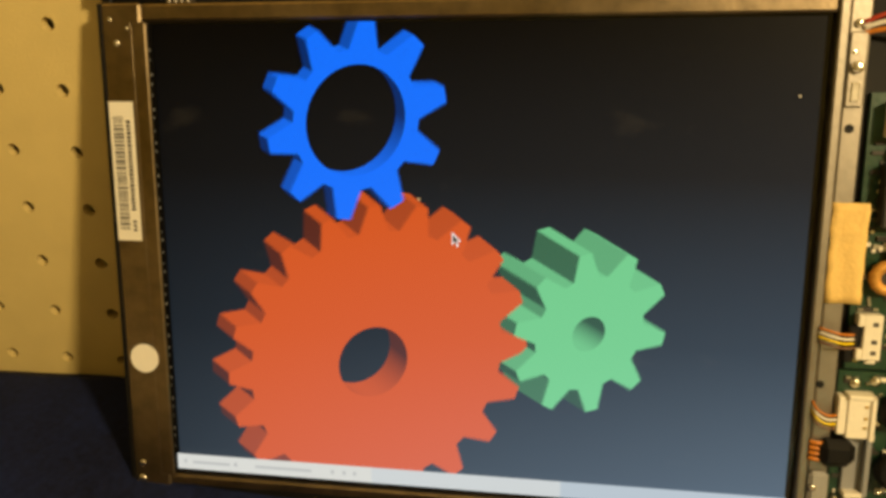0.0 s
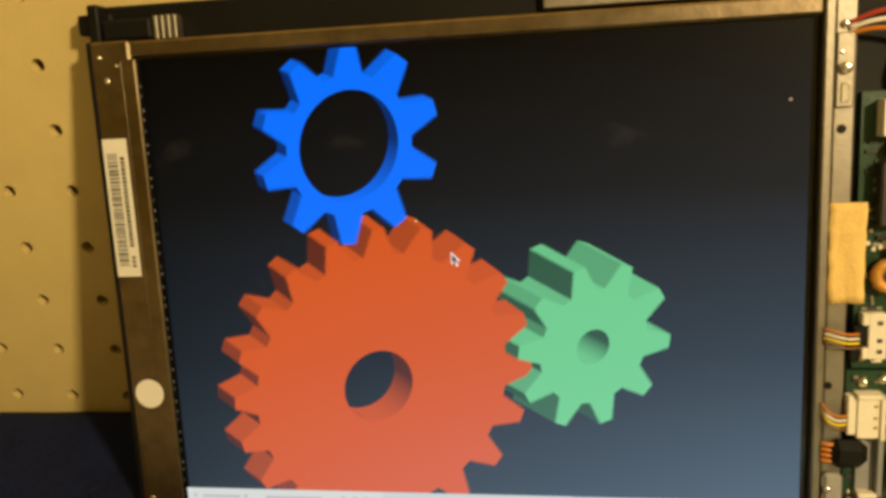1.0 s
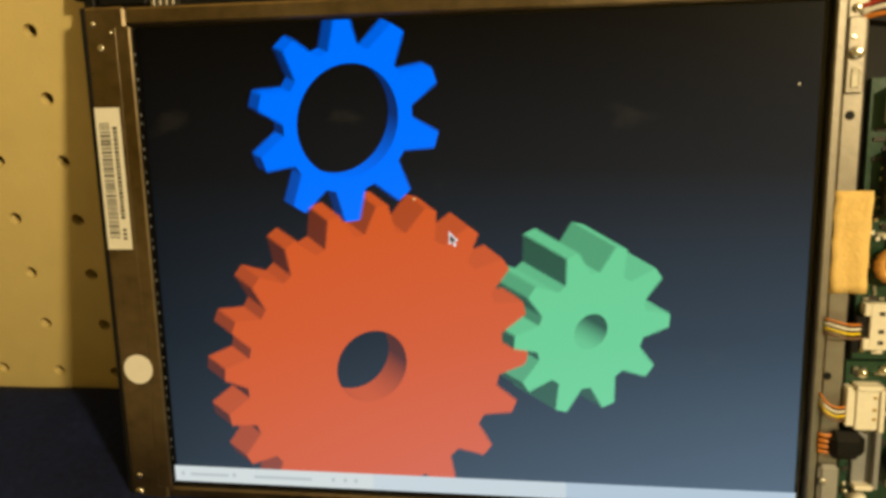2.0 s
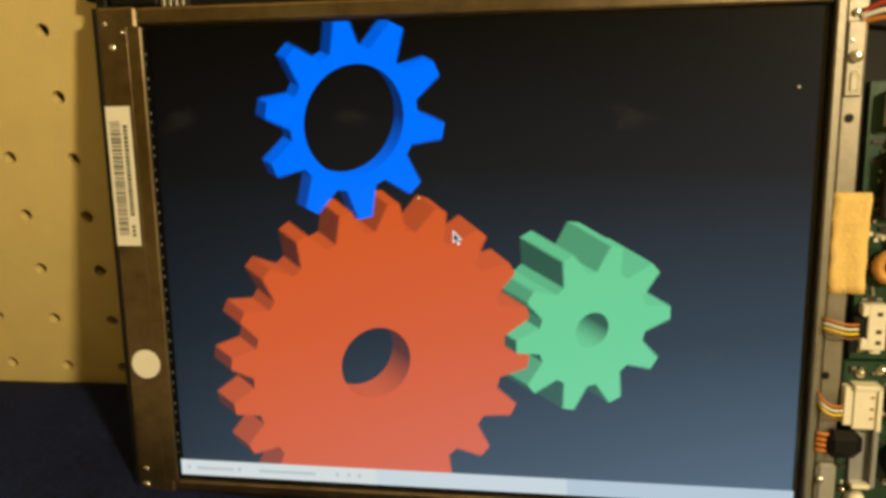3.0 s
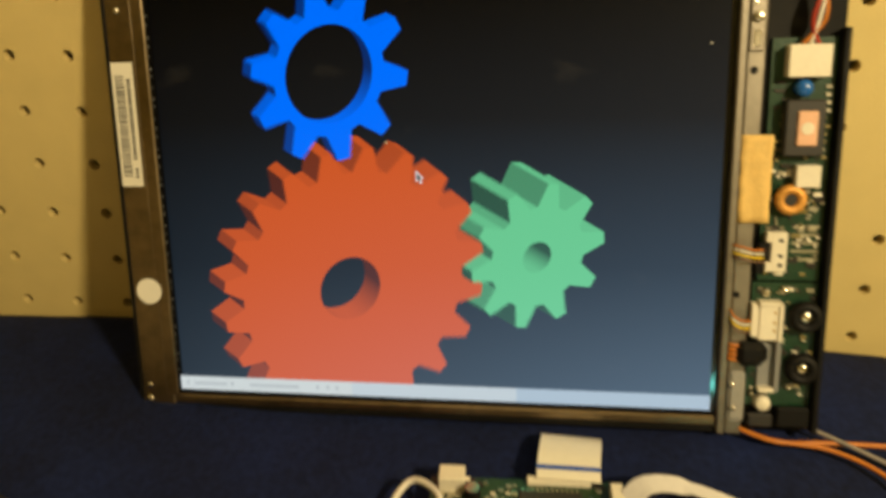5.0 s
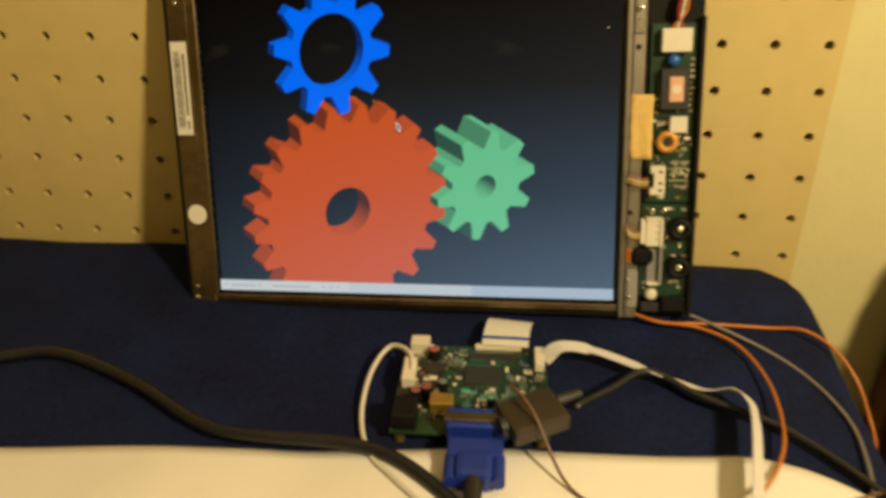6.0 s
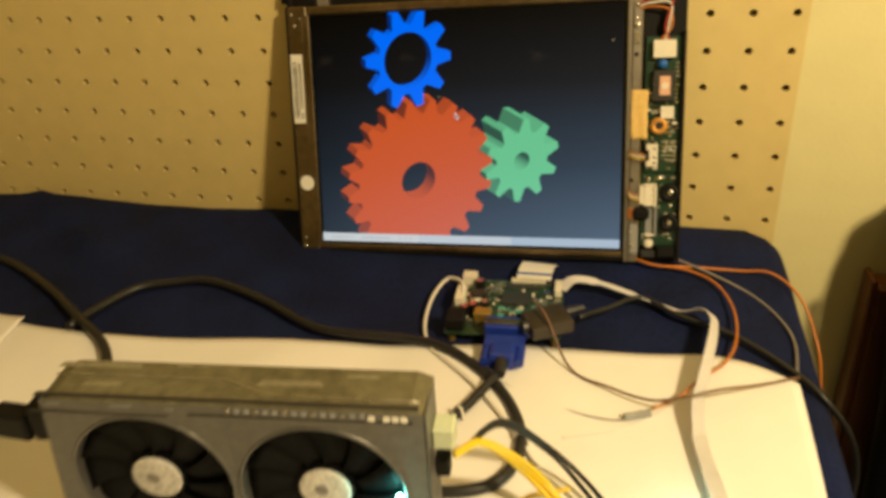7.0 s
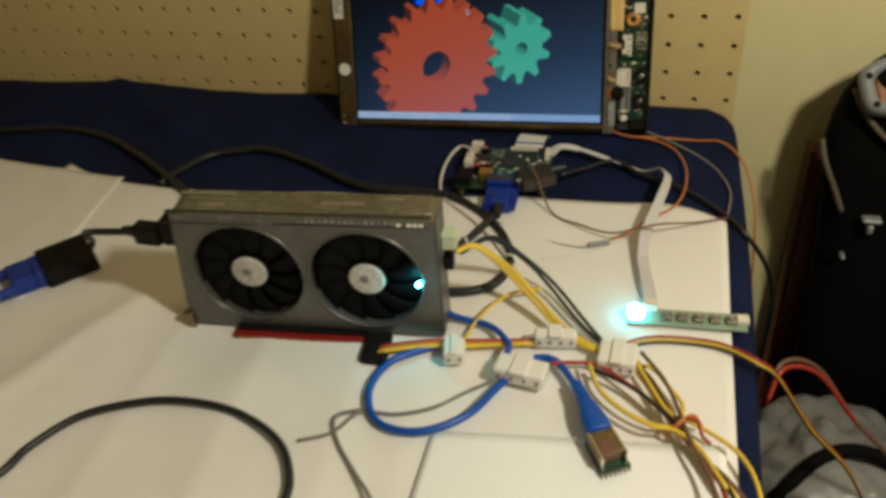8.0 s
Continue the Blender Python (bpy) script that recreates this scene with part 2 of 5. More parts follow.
def build_room():
    structure("floor", box(-2.0, 1.9, -2.6, 0.5, -0.1, 0.0), M_FLOOR, "dark carpeted floor of a dim room")
    structure("ceiling", box(-2.0, 1.9, -2.6, 0.5, 2.4, 2.5), M_CEIL, "plain pale ceiling")
    bm = box(-2.0, 0.2085, 0.358, 0.46, 0.0, 2.4)
    box(0.2085, 1.9, 0.342, 0.46, 0.0, 2.4, bm=bm)
    structure("wall_north", bm, M_WALL, "cream painted wall behind the table")
    structure("wall_south", box(-2.0, 1.9, -2.7, -2.6, 0.0, 2.4), M_WALL, "cream painted wall")
    structure("wall_west", box(-2.1, -2.0, -2.6, 0.46, 0.0, 2.4), M_WALL, "cream painted wall")
    structure("wall_east", box(1.9, 2.0, -2.6, 0.46, 0.0, 2.4), M_WALL, "cream painted wall")
    # pegboard: every cell has a drilled hole
    gx, gz, r = 0.02718, 0.0254, 0.0027
    x_first, z_first = -0.18 - 19 * gx, 0.83 - 10 * gz
    verts, faces = [], []
    for i in range(34):
        for j in range(32):
            cx, cz = x_first + i * gx, z_first + j * gz
            if cx > 0.205:
                continue
            base = len(verts)
            for a in range(12):
                t = 2 * math.pi * a / 12
                c, s = math.cos(t), math.sin(t)
                k = 0.5 / max(abs(c), abs(s))
                verts.append((min(0.2083, cx + gx * k * c), PEG_Y, cz + gz * k * s))
                verts.append((cx + r * c, PEG_Y, cz + r * s))
                verts.append((cx + r * c, PEG_Y + 0.0045, cz + r * s))
            for a in range(12):
                b = (a + 1) % 12
                o, p = base + 3 * a, base + 3 * b
                faces.append((o, o + 1, p + 1, p))
                faces.append((o + 1, o + 2, p + 2, p + 1))
            for a in (1, 4, 7, 10):  # square corners of the cell
                t0, t1 = 2 * math.pi * a / 12, 2 * math.pi * (a + 1) / 12
                sx = 1 if math.cos((t0 + t1) / 2) > 0 else -1
                sz = 1 if math.sin((t0 + t1) / 2) > 0 else -1
                verts.append((min(0.2083, cx + sx * gx / 2), PEG_Y, cz + sz * gz / 2))
                faces.append((base + 3 * a, base + 3 * (a + 1), len(verts) - 1))
    me = bpy.data.meshes.new("pegboard")
    me.from_pydata(verts, [], faces)
    me.materials.append(M_PEG)
    tagged(new("pegboard", me), "tan painted pegboard with rows of small round holes", "pegboard", kind="structure")
    structure("trim", box(0.2040, 0.2083, PEG_Y + 0.005, 0.357, z_first - gz / 2, z_first + 31.5 * gz), M_PEG, "batten behind the pegboard's edge")


def build_table():
    table = thing("table", pose(0, 0, 0), "table hidden under a navy cloth, pushed against the wall", "table")
    part("tabletop", box(-1.0, 0.195, -0.45, 0.325, T - 0.045, T - 0.012, 0.004), M_WOOD, table)
    for x, y in ((-0.95, -0.4), (0.14, -0.4), (-0.95, 0.27), (0.14, 0.27)):
        part("leg", box(x, x + 0.045, y, y + 0.045, 0, T - 0.045, 0.003), M_WOOD, table)
    # cloth: flat top, rounded right edge and far corner, hanging side
    bm = bmesh.new()
    ys = [-0.46 + 0.01 * k for k in range(80)] + [0.3375]
    rows = []
    for y in ys:
        rc = 0.035
        far = 0.3375 - rc
        edge = 0.196 + 0.004 * math.sin(y * 9) - (rc - math.sqrt(max(0.0, rc * rc - (y - far) ** 2)) if y > far else 0.0)
        row = []
        n_top = 118
        for i in range(n_top + 1):
            x = -1.0 + (edge + 1.0) * (i / n_top) ** 0.85
            dip = 0.004 * max(0.0, (y - 0.325) / 0.0125) ** 2
            row.append((x, y, T + cloth_height(x, y) - dip))
        z0 = row[-1][2]
        for a in range(1, 7):
            t = a / 6 * math.pi / 2
            row.append((edge + 0.012 * math.sin(t), y, z0 - 0.012 * (1 - math.cos(t))))
        for k in range(1, 15):
            s = k / 14
            row.append((edge + 0.012 + 0.010 * s + 0.006 * s * math.sin(y * 38 + 2), y, z0 - 0.012 - 0.42 * s))
        rows.append([bm.verts.new(p) for p in row])
    for a, b in zip(rows, rows[1:]):
        for i in range(len(a) - 1):
            bm.faces.new((a[i], a[i + 1], b[i + 1], b[i]))
    cloth = part("tablecloth", bm, M_CLOTH, smooth=True)
    tagged(cloth, "wrinkled navy blue fabric cover draped over the table edge", "tablecloth")
    cloth.modifiers.new("thick", "SOLIDIFY").thickness = 0.0025


def sheet(name, corner, ax, ay, nx, ny, lift, label, creases=(), curl=0.0, dip=0.0, stock=None):
    """A sheet of paper from a corner along two ways, with soft folds."""
    bm = bmesh.new()
    c, u, v = Vector((*corner, 0)), Vector((*ax, 0)), Vector((*ay, 0))
    grid = []
    for j in range(ny + 1):
        row = []
        for i in range(nx + 1):
            a, b = i / nx, j / ny
            p = c + u * a + v * b
            p.y += dip * (2.2 * max(0.0, (0.25 - a) / 0.25) ** 2 - 1.6 * max(0.0, (a - 0.90) / 0.10) ** 2) * (1 - b)
            z = T + max(0.0, cloth_height(p.x, p.y)) + lift + 0.0012 * math.sin(p.x * 42 + 3 * noise.noise((p.x * 4, 2.0, 0.0))) * max(0.0, min(1.0, (p.y - 0.05) / 0.08)) ** 2 * (1 if lift < 0.001 else 0) + (0.0014 if lift < 0.001 else 0) + 0.0008 * (1 + noise.noise((p.x * 14, p.y * 14, lift * 900))) + (0.0026 * max(0.0, noise.noise((p.x * 12 + 3.1, p.y * 15, 6.2)) + 0.25) * min(1.0, max(0.0, (0.10 - p.y) / 0.06)) if lift < 0.001 else 0.0)
            for fx, fy, ang, wide, high in creases:
                d = (p.x - fx) * math.cos(ang) + (p.y - fy) * math.sin(ang)
                z += high * math.exp(-abs(d) / wide) / (1 + math.exp((p.y - 0.01) / 0.012))
            z += curl * (max(0.0, a - 0.85) / 0.15) ** 2 * (max(0.0, 1 - b / 0.25)) ** 2
            row.append(bm.verts.new((p.x, p.y, z)))
        grid.append(row)
    for a, b in zip(grid, grid[1:]):
        for i in range(len(a) - 1):
            bm.faces.new((a[i], a[i + 1], b[i + 1], b[i]))
    bmesh.ops.recalc_face_normals(bm, faces=bm.faces)
    ob = part(name, bm, stock or M_PAPER, smooth=True)
    ob.modifiers.new("thick", "SOLIDIFY").thickness = 0.0003
    return tagged(ob, label, "paper", "papers under the parts")


def build_papers():
    sheet("paper", (-0.372, 0.139), (0.567, 0.044), (-0.006, -0.452), 110, 80, 0.0006, "large creased white paper sheet spread on the navy cloth",
          ((-0.022, -0.05, 0.12, 0.022, 0.0026), (0.10, 0.02, 1.4, 0.02, 0.001), (-0.085, -0.05, 0.08, 0.016, 0.0022), (-0.208, -0.040, -0.38, 0.030, 0.0085), (-0.155, 0.1, 0.05, 0.012, 0.0015), (0.0, 0.12, 0.1, 0.012, 0.0012)), 0.002, 0.018)
    sheet("paper", (-0.56, 0.190), (0.258, -0.032), (0.06, -0.45), 50, 60, 0.0030, "white paper sheet with a turned-up corner on the navy cloth",
          ((-0.36, 0.05, 0.5, 0.03, 0.003),), 0.002)
    sheet("paper", (0.034, -0.070), (0.152, 0.016), (0.002, -0.28), 40, 40, 0.0046, "bright white paper sheet under the loose riser connector", (), 0.001, stock=M_PAPER_NEW)


# ---- the bare screen and its running picture ----
PANEL = Matrix(((0.99875, 0.03791, -0.03259, -0.12838), (-0.02731, 0.95977, 0.27944, 0.27839), (0.04187, -0.27820, 0.95961, 0.75084), (0, 0, 0, 1)))
PANEL = Matrix.LocRotScale(PANEL.translation, PANEL.to_quaternion().normalized(), None)
U0, U1, V0, V1 = 0.0029, 0.2239, 0.0013, 0.1660      # lit area in the panel's own plane
TASK_TOP = 0.0074
TILT_VIEW = Matrix.Rotation(radians(20), 3, "X") @ Matrix.Rotation(radians(30), 3, "Y")


def on_screen(p):
    """Where a point of the drawn scene shows on the lit area: perspective from 40 units off, 16 units wide."""
    e = TILT_VIEW @ Vector(p)
    d = 40.0 - e.z
    return Vector((U0 + (5 * e.x / d + 1) / 2 * (U1 - U0), V0 + (5 * e.y / d / 0.75 + 1) / 2 * (V1 - V0)))


def height_on_panel(nt):
    """Node output: distance up the panel's face from its lower edge."""
    geo = nt.nodes.new("ShaderNodeNewGeometry")
    sub = nt.nodes.new("ShaderNodeVectorMath")
    sub.operation = "SUBTRACT"
    sub.inputs[1].default_value = PANEL.translation
    nt.links.new(geo.outputs["Position"], sub.inputs[0])
    dot = nt.nodes.new("ShaderNodeVectorMath")
    dot.operation = "DOT_PRODUCT"
    dot.inputs[1].default_value = PANEL.to_3x3().col[2]
    nt.links.new(sub.outputs[0], dot.inputs[0])
    return geo, dot.outputs["Value"]


def backlight(nt, v):
    """The panel's black level: its backlight leaks more towards the lower edge; reflected lamp haze is painted in
    towards the right.
    """
    mr = nt.nodes.new("ShaderNodeMapRange")
    mr.inputs["From Max"].default_value = V1
    nt.links.new(v, mr.inputs["Value"])
    ramp = nt.nodes.new("ShaderNodeValToRGB")
    stops = ((0.0, (0.070, 0.103, 0.145)), (0.35, (0.027, 0.041, 0.059)), (0.7, (0.0094, 0.0100, 0.0112)), (1.0, (0.0017, 0.0013, 0.0010)))
    els = ramp.color_ramp.elements
    while len(els) < len(stops):
        els.new(0.5)
    for e, (pos, col) in zip(els, stops):
        e.position, e.color = pos, (*col, 1)
    nt.links.new(mr.outputs[0], ramp.inputs[0])
    across = nt.nodes.new("ShaderNodeVectorMath")
    across.operation = "DOT_PRODUCT"
    across.inputs[1].default_value = PANEL.to_3x3().col[0]
    geo = nt.nodes.new("ShaderNodeNewGeometry")
    nt.links.new(geo.outputs["Position"], across.inputs[0])
    # brighter to the right: stands in for the lamp's haze on the glass
    side = nt.nodes.new("ShaderNodeMapRange")
    start = PANEL.translation.dot(PANEL.to_3x3().col[0])
    side.inputs["From Min"].default_value, side.inputs["From Max"].default_value = start, start + U1
    side.inputs["To Min"].default_value, side.inputs["To Max"].default_value = 0.42, 1.56
    nt.links.new(across.outputs["Value"], side.inputs["Value"])
    out = nt.nodes.new("ShaderNodeVectorMath")
    out.operation = "SCALE"
    nt.links.new(ramp.outputs["Color"], out.inputs[0])
    nt.links.new(side.outputs[0], out.inputs["Scale"])
    return out.outputs[0]


def screen_base(name):
    m = bpy.data.materials.new(name)
    m.use_nodes = True
    nt = m.node_tree
    b = nt.nodes["Principled BSDF"]
    b.inputs["Base Color"].default_value = (0.0008, 0.0008, 0.0008, 1)
    b.inputs["Roughness"].default_value = 0.22
    b.inputs["Specular IOR Level"].default_value = 0.05
    b.inputs["Emission Strength"].default_value = 1.0
    return m, nt, b


def picture_background():
    m, nt, b = screen_base("lit_screen")
    b.inputs["Specular IOR Level"].default_value = 0.085
    _, v = height_on_panel(nt)
    dirt = nt.nodes.new("ShaderNodeTexNoise")
    dirt.inputs["Scale"].default_value, dirt.inputs["Detail"].default_value = 60, 5
    rough = nt.nodes.new("ShaderNodeMapRange")
    rough.inputs["To Min"].default_value, rough.inputs["To Max"].default_value = 0.32, 0.50
    nt.links.new(dirt.outputs["Fac"], rough.inputs["Value"])
    nt.links.new(rough.outputs[0], b.inputs["Roughness"])
    nt.links.new(backlight(nt, v), b.inputs["Emission Color"])
    # dried wipe marks and dust on the matt glass
    place = nt.nodes.new("ShaderNodeTexCoord")
    shape = nt.nodes.new("ShaderNodeMapping")
    shape.inputs["Scale"].default_value = (1.0, 1.0, 1.9)
    nt.links.new(place.outputs["Object"], shape.inputs["Vector"])
    streak = nt.nodes.new("ShaderNodeTexNoise")
    streak.inputs["Scale"].default_value, streak.inputs["Detail"].default_value = 34, 6
    nt.links.new(shape.outputs[0], streak.inputs["Vector"])
    mark = nt.nodes.new("ShaderNodeMapRange")
    mark.inputs["From Min"].default_value, mark.inputs["From Max"].default_value = 0.63, 0.80
    mark.inputs["To Min"].default_value, mark.inputs["To Max"].default_value = 0.0015, 0.016
    nt.links.new(streak.outputs["Fac"], mark.inputs["Value"])
    film = nt.nodes.new("ShaderNodeVectorMath")
    film.operation = "SCALE"
    film.inputs[0].default_value = (1.0, 0.95, 0.9)
    nt.links.new(mark.outputs[0], film.inputs["Scale"])
    nt.links.new(film.outputs[0], b.inputs["Base Color"])
    return m


def gear_picture(name, color, linear):
    """A drawn gear: lit by the drawing's own lamp, cut off at the task bar."""
    m, nt, b = screen_base(name)
    geo, v = height_on_panel(nt)
    back = TILT_VIEW @ (PANEL.to_3x3() @ linear).transposed()
    xyz = nt.nodes.new("ShaderNodeCombineXYZ")
    for i in range(3):
        d = nt.nodes.new("ShaderNodeVectorMath")
        d.operation = "DOT_PRODUCT"
        d.inputs[1].default_value = back.row[i].normalized() * back.row[i].length * 1000
        nt.links.new(geo.outputs["Normal"], d.inputs[0])
        nt.links.new(d.outputs["Value"], xyz.inputs[i])
    unit = nt.nodes.new("ShaderNodeVectorMath")
    unit.operation = "NORMALIZE"
    nt.links.new(xyz.outputs[0], unit.inputs[0])
    lamp = nt.nodes.new("ShaderNodeVectorMath")
    lamp.operation = "DOT_PRODUCT"
    lamp.inputs[1].default_value = (0.408, 0.408, 0.816)
    nt.links.new(unit.outputs[0], lamp.inputs[0])
    lit = nt.nodes.new("ShaderNodeMapRange")
    lit.inputs["To Min"].default_value, lit.inputs["To Max"].default_value = 0.13, 1.27
    nt.links.new(lamp.outputs["Value"], lit.inputs["Value"])
    tone = nt.nodes.new("ShaderNodeVectorMath")
    tone.operation = "SCALE"
    tone.inputs[0].default_value = color
    nt.links.new(lit.outputs[0], tone.inputs["Scale"])
    add = nt.nodes.new("ShaderNodeVectorMath")
    nt.links.new(tone.outputs[0], add.inputs[0])
    leak = nt.nodes.new("ShaderNodeVectorMath")
    leak.operation = "SCALE"
    leak.inputs["Scale"].default_value = 0.72
    nt.links.new(backlight(nt, v), leak.inputs[0])
    nt.links.new(leak.outputs[0], add.inputs[1])
    nt.links.new(add.outputs[0], b.inputs["Emission Color"])
    cut = nt.nodes.new("ShaderNodeMath")
    cut.operation = "GREATER_THAN"
    cut.inputs[1].default_value = TASK_TOP - 0.001
    nt.links.new(v, cut.inputs[0])
    top = nt.nodes.new("ShaderNodeMath")
    top.operation = "LESS_THAN"
    top.inputs[1].default_value = V1
    nt.links.new(v, top.inputs[0])
    both = nt.nodes.new("ShaderNodeMath")
    both.operation = "MULTIPLY"
    nt.links.new(cut.outputs[0], both.inputs[0])
    nt.links.new(top.outputs[0], both.inputs[1])
    nt.links.new(both.outputs[0], b.inputs["Alpha"])
    return m


def gear_mesh(inner, outer, width, teeth, depth):
    """A toothed wheel round z, with a bore."""
    bm = bmesh.new()
    r1, r2 = outer - depth / 2, outer + depth / 2
    da = 2 * math.pi / teeth / 4
    ring = []
    for i in range(teeth):
        a = 2 * math.pi * i / teeth
        for r, k in ((r1, 0), (r2, 1), (r2, 2), (r1, 3)):
            ring.append((r, a + k * da))
    hw = width / 2
    loops = {}
    for key, rad, z in (("of", None, hw), ("ob", None, -hw), ("if", inner, hw), ("ib", inner, -hw), ("jf", inner, hw), ("jb", inner, -hw)):
        loops[key] = [bm.verts.new(((rad or r) * math.cos(a), (rad or r) * math.sin(a), z)) for r, a in ring]
    n = len(ring)
    for i in range(n):
        j = (i + 1) % n
        bm.faces.new((loops["if"][i], loops["of"][i], loops["of"][j], loops["if"][j]))
        bm.faces.new((loops["ob"][i], loops["ib"][i], loops["ib"][j], loops["ob"][j]))
        bm.faces.new((loops["of"][i], loops["ob"][i], loops["ob"][j], loops["of"][j]))
        f = bm.faces.new((loops["jb"][i], loops["jf"][i], loops["jf"][j], loops["jb"][j]))
        f.smooth = True
    return bm


GEARS = []


def build_gear(name, panel, centre, size, color, label):
    c = on_screen(centre)
    step = 0.001
    cols = []
    k = 0.00012
    for i in range(3):
        p = list(centre)
        p[i] += step
        d = (on_screen(p) - c) / step
        cols.append((d.x, -k * TILT_VIEW[2][i], d.y))
    z_eye = (TILT_VIEW @ Vector(centre)).z
    m = Matrix(((cols[0][0], cols[1][0], cols[2][0], c.x), (cols[0][1], cols[1][1], cols[2][1], -0.0009 - k * z_eye), (cols[0][2], cols[1][2], cols[2][2], c.y), (0, 0, 0, 1)))
    ob = part(name, gear_mesh(*size), gear_picture(name, color, m.to_3x3()), panel, label)
    ob.matrix_parent_inverse = m
    GEARS.append(ob)
    return ob


def plate(u0, u1, v0, v1, y):
    bm = bmesh.new()
    bm.faces.new([bm.verts.new(p) for p in ((u0, y, v0), (u1, y, v0), (u1, y, v1), (u0, y, v1))])
    return bm


def mm(*a):
    return [x / 1000 for x in a]


def build_panel():
    p = thing("display_panel", PANEL, "bare laptop display panel leaning on the pegboard, showing turning gears", "display")
    part("border", box(*mm(-1, 227.5, 0.2, 3, -1, 167.5)), M_BLACK_GLASS, p, "black border of the glass")
    part("screen", plate(U0, U1, V0, V1, -0.0001), picture_background(), p, "dark lit screen, greyer towards its lower edge")
    build_gear("blue_gear", p, (-3.1, 4.2, 0), (1.3, 2.0, 0.5, 10, 0.7), (0.0, 0.165, 1.05), "drawn blue toothed wheel with a wide bore")
    build_gear("red_gear", p, (-3.0, -2.0, 0), (1.0, 4.0, 1.0, 20, 0.7), (0.66, 0.092, 0.006), "drawn orange-red toothed wheel with twenty teeth")
    build_gear("green_gear", p, (3.1, -2.0, 0), (0.5, 2.0, 2.0, 10, 0.7), (0.155, 0.595, 0.265), "drawn green toothed wheel with a small bore")
    for u0, u1, col in ((2.9, 79, (0.72, 0.75, 0.74)), (79, 148, (0.64, 0.70, 0.74)), (148, 223.9, (0.50, 0.60, 0.70))):
        part("taskbar_segment", plate(u0 / 1000, u1 / 1000, V0, TASK_TOP, -0.0018), glow("taskbar_light", col, 0.95), p)
    ink = glow("taskbar_mark_light", (0.56, 0.59, 0.60), 0.9)
    for u, w in ((5.5, 1.2), (9, 15), (25.5, 1.4), (34, 22), (63.5, 1.2), (68, 1.2), (72, 1.2)):
        part("taskbar_mark", plate(u / 1000, (u + w) / 1000, 0.0037, 0.0048 if w > 2 else 0.0052, -0.0019), ink, p)
    # arrow pointer: white outline, black inside
    for name, s, y, m in (("pointer_outline", 1.0, -0.0019, glow("pointer_white", (0.85, 0.85, 0.85), 1.0)), ("pointer", 0.62, -0.0021, M_INK)):
        bm = bmesh.new()
        shape = [(0, 0), (0, -4.6), (1.05, -3.6), (1.75, -5.2), (2.5, -4.9), (1.85, -3.35), (3.25, -3.3)]
        cx, cz = 1.0, -2.6
        o = (108.6, 96.2)
        bm.faces.new([bm.verts.new(((o[0] + cx + (a - cx) * s) / 1000, y, (o[1] + cz + (b - cz) * s) / 1000)) for a, b in shape])
        part(name, bm, m, p)
    for u, v, r in ((97.2, 107.2, 0.4), (217.4, 141.8, 0.35)):
        part("dust_speck", disc(u / 1000, -0.0020, v / 1000, r / 1000, 0.0001, "y", 8), M_LABEL, p)
    for k in range(38):
        v = 9.0 + 4.0 * k + 0.6 * math.sin(k * 2.3)
        part("edge_mark", plate(0.0011, 0.0011 + 0.00035 + 0.00015 * (k % 3), v / 1000, (v + 0.9) / 1000, -0.00012), M_GREYPL, p)
    # metal frame
    part("frame_bar", box(*mm(-14.6, 0, -3.0, 5.5, -8, 173), 0.0008), M_STEEL_DARK, p, "dull brown steel side bar")
    part("frame_bar", box(*mm(-3.4, 2.1, -3.7, -2.9, -1, 166.5), 0.0005), M_STEEL_DARK, p, "folded inner lip")
    part("frame_bar", box(*mm(0.1, 226.3, -3.0, 5.5, 166.8, 172.6), 0.0008), M_STEEL_DARK, p, "steel top bar")
    part("frame_bar", box(*mm(0.1, 226.3, -3.0, 5.5, -5.0, -0.9), 0.0008), M_STEEL_DARK, p, "steel bottom bar")
    # shadow below the bottom bar, built as a black strip
    part("edge_strip", box(*mm(0.1, 226.3, -1.6, 5.5, -8, -5.1), 0.0005), M_BLACK, p, "black strip standing in for the shadow under the bottom bar")
    part("frame_bar", box(*mm(226.4, 229.6, -3.6, 5.5, -8, 173), 0.0006), M_STEEL, p, "bright steel inner bar")
    part("frame_bar", box(*mm(229.7, 236.0, -2.6, 5.5, -8, 173), 0.0005), M_STEEL, p, "bright steel side strip")
    part("edge_strip", box(*mm(-16.4, -14.7, -2.2, 6, -8, 173), 0.0003), M_BLACK, p, "black outer edge of the frame")
    part("back_tray", box(*mm(-13, 236, 6.5, 16, 120, 186), 0.001), M_BLACK, p, "black plastic tray behind the panel")
    part("bracket", box(*mm(-21, -8, 2, 9, 176, 183), 0.0006), M_BLACK, p, "black bracket at the upper corner")
    part("bracket", box(*mm(-16, -12, 0, 9, 160, 186), 0.0006), M_BLACK, p)
    for k in range(3, 7):
        part("clip", box(*mm(1 + 2.3 * k, 2.7 + 2.3 * k, 0.5, 6, 173.0, 181.0), 0.0003), M_STEEL, p, "bright spring clip finger")
    part("bracket", box(*mm(-11, 7.0, 0.2, 6, 173.4, 180.5), 0.0008), M_BLACK, p, "black bracket along the top edge")
    part("foil_strip", box(*mm(142, 232, 3, 6.4, 174.5, 180.5), 0.0004), M_STEEL, p, "pale foil strip above the frame")
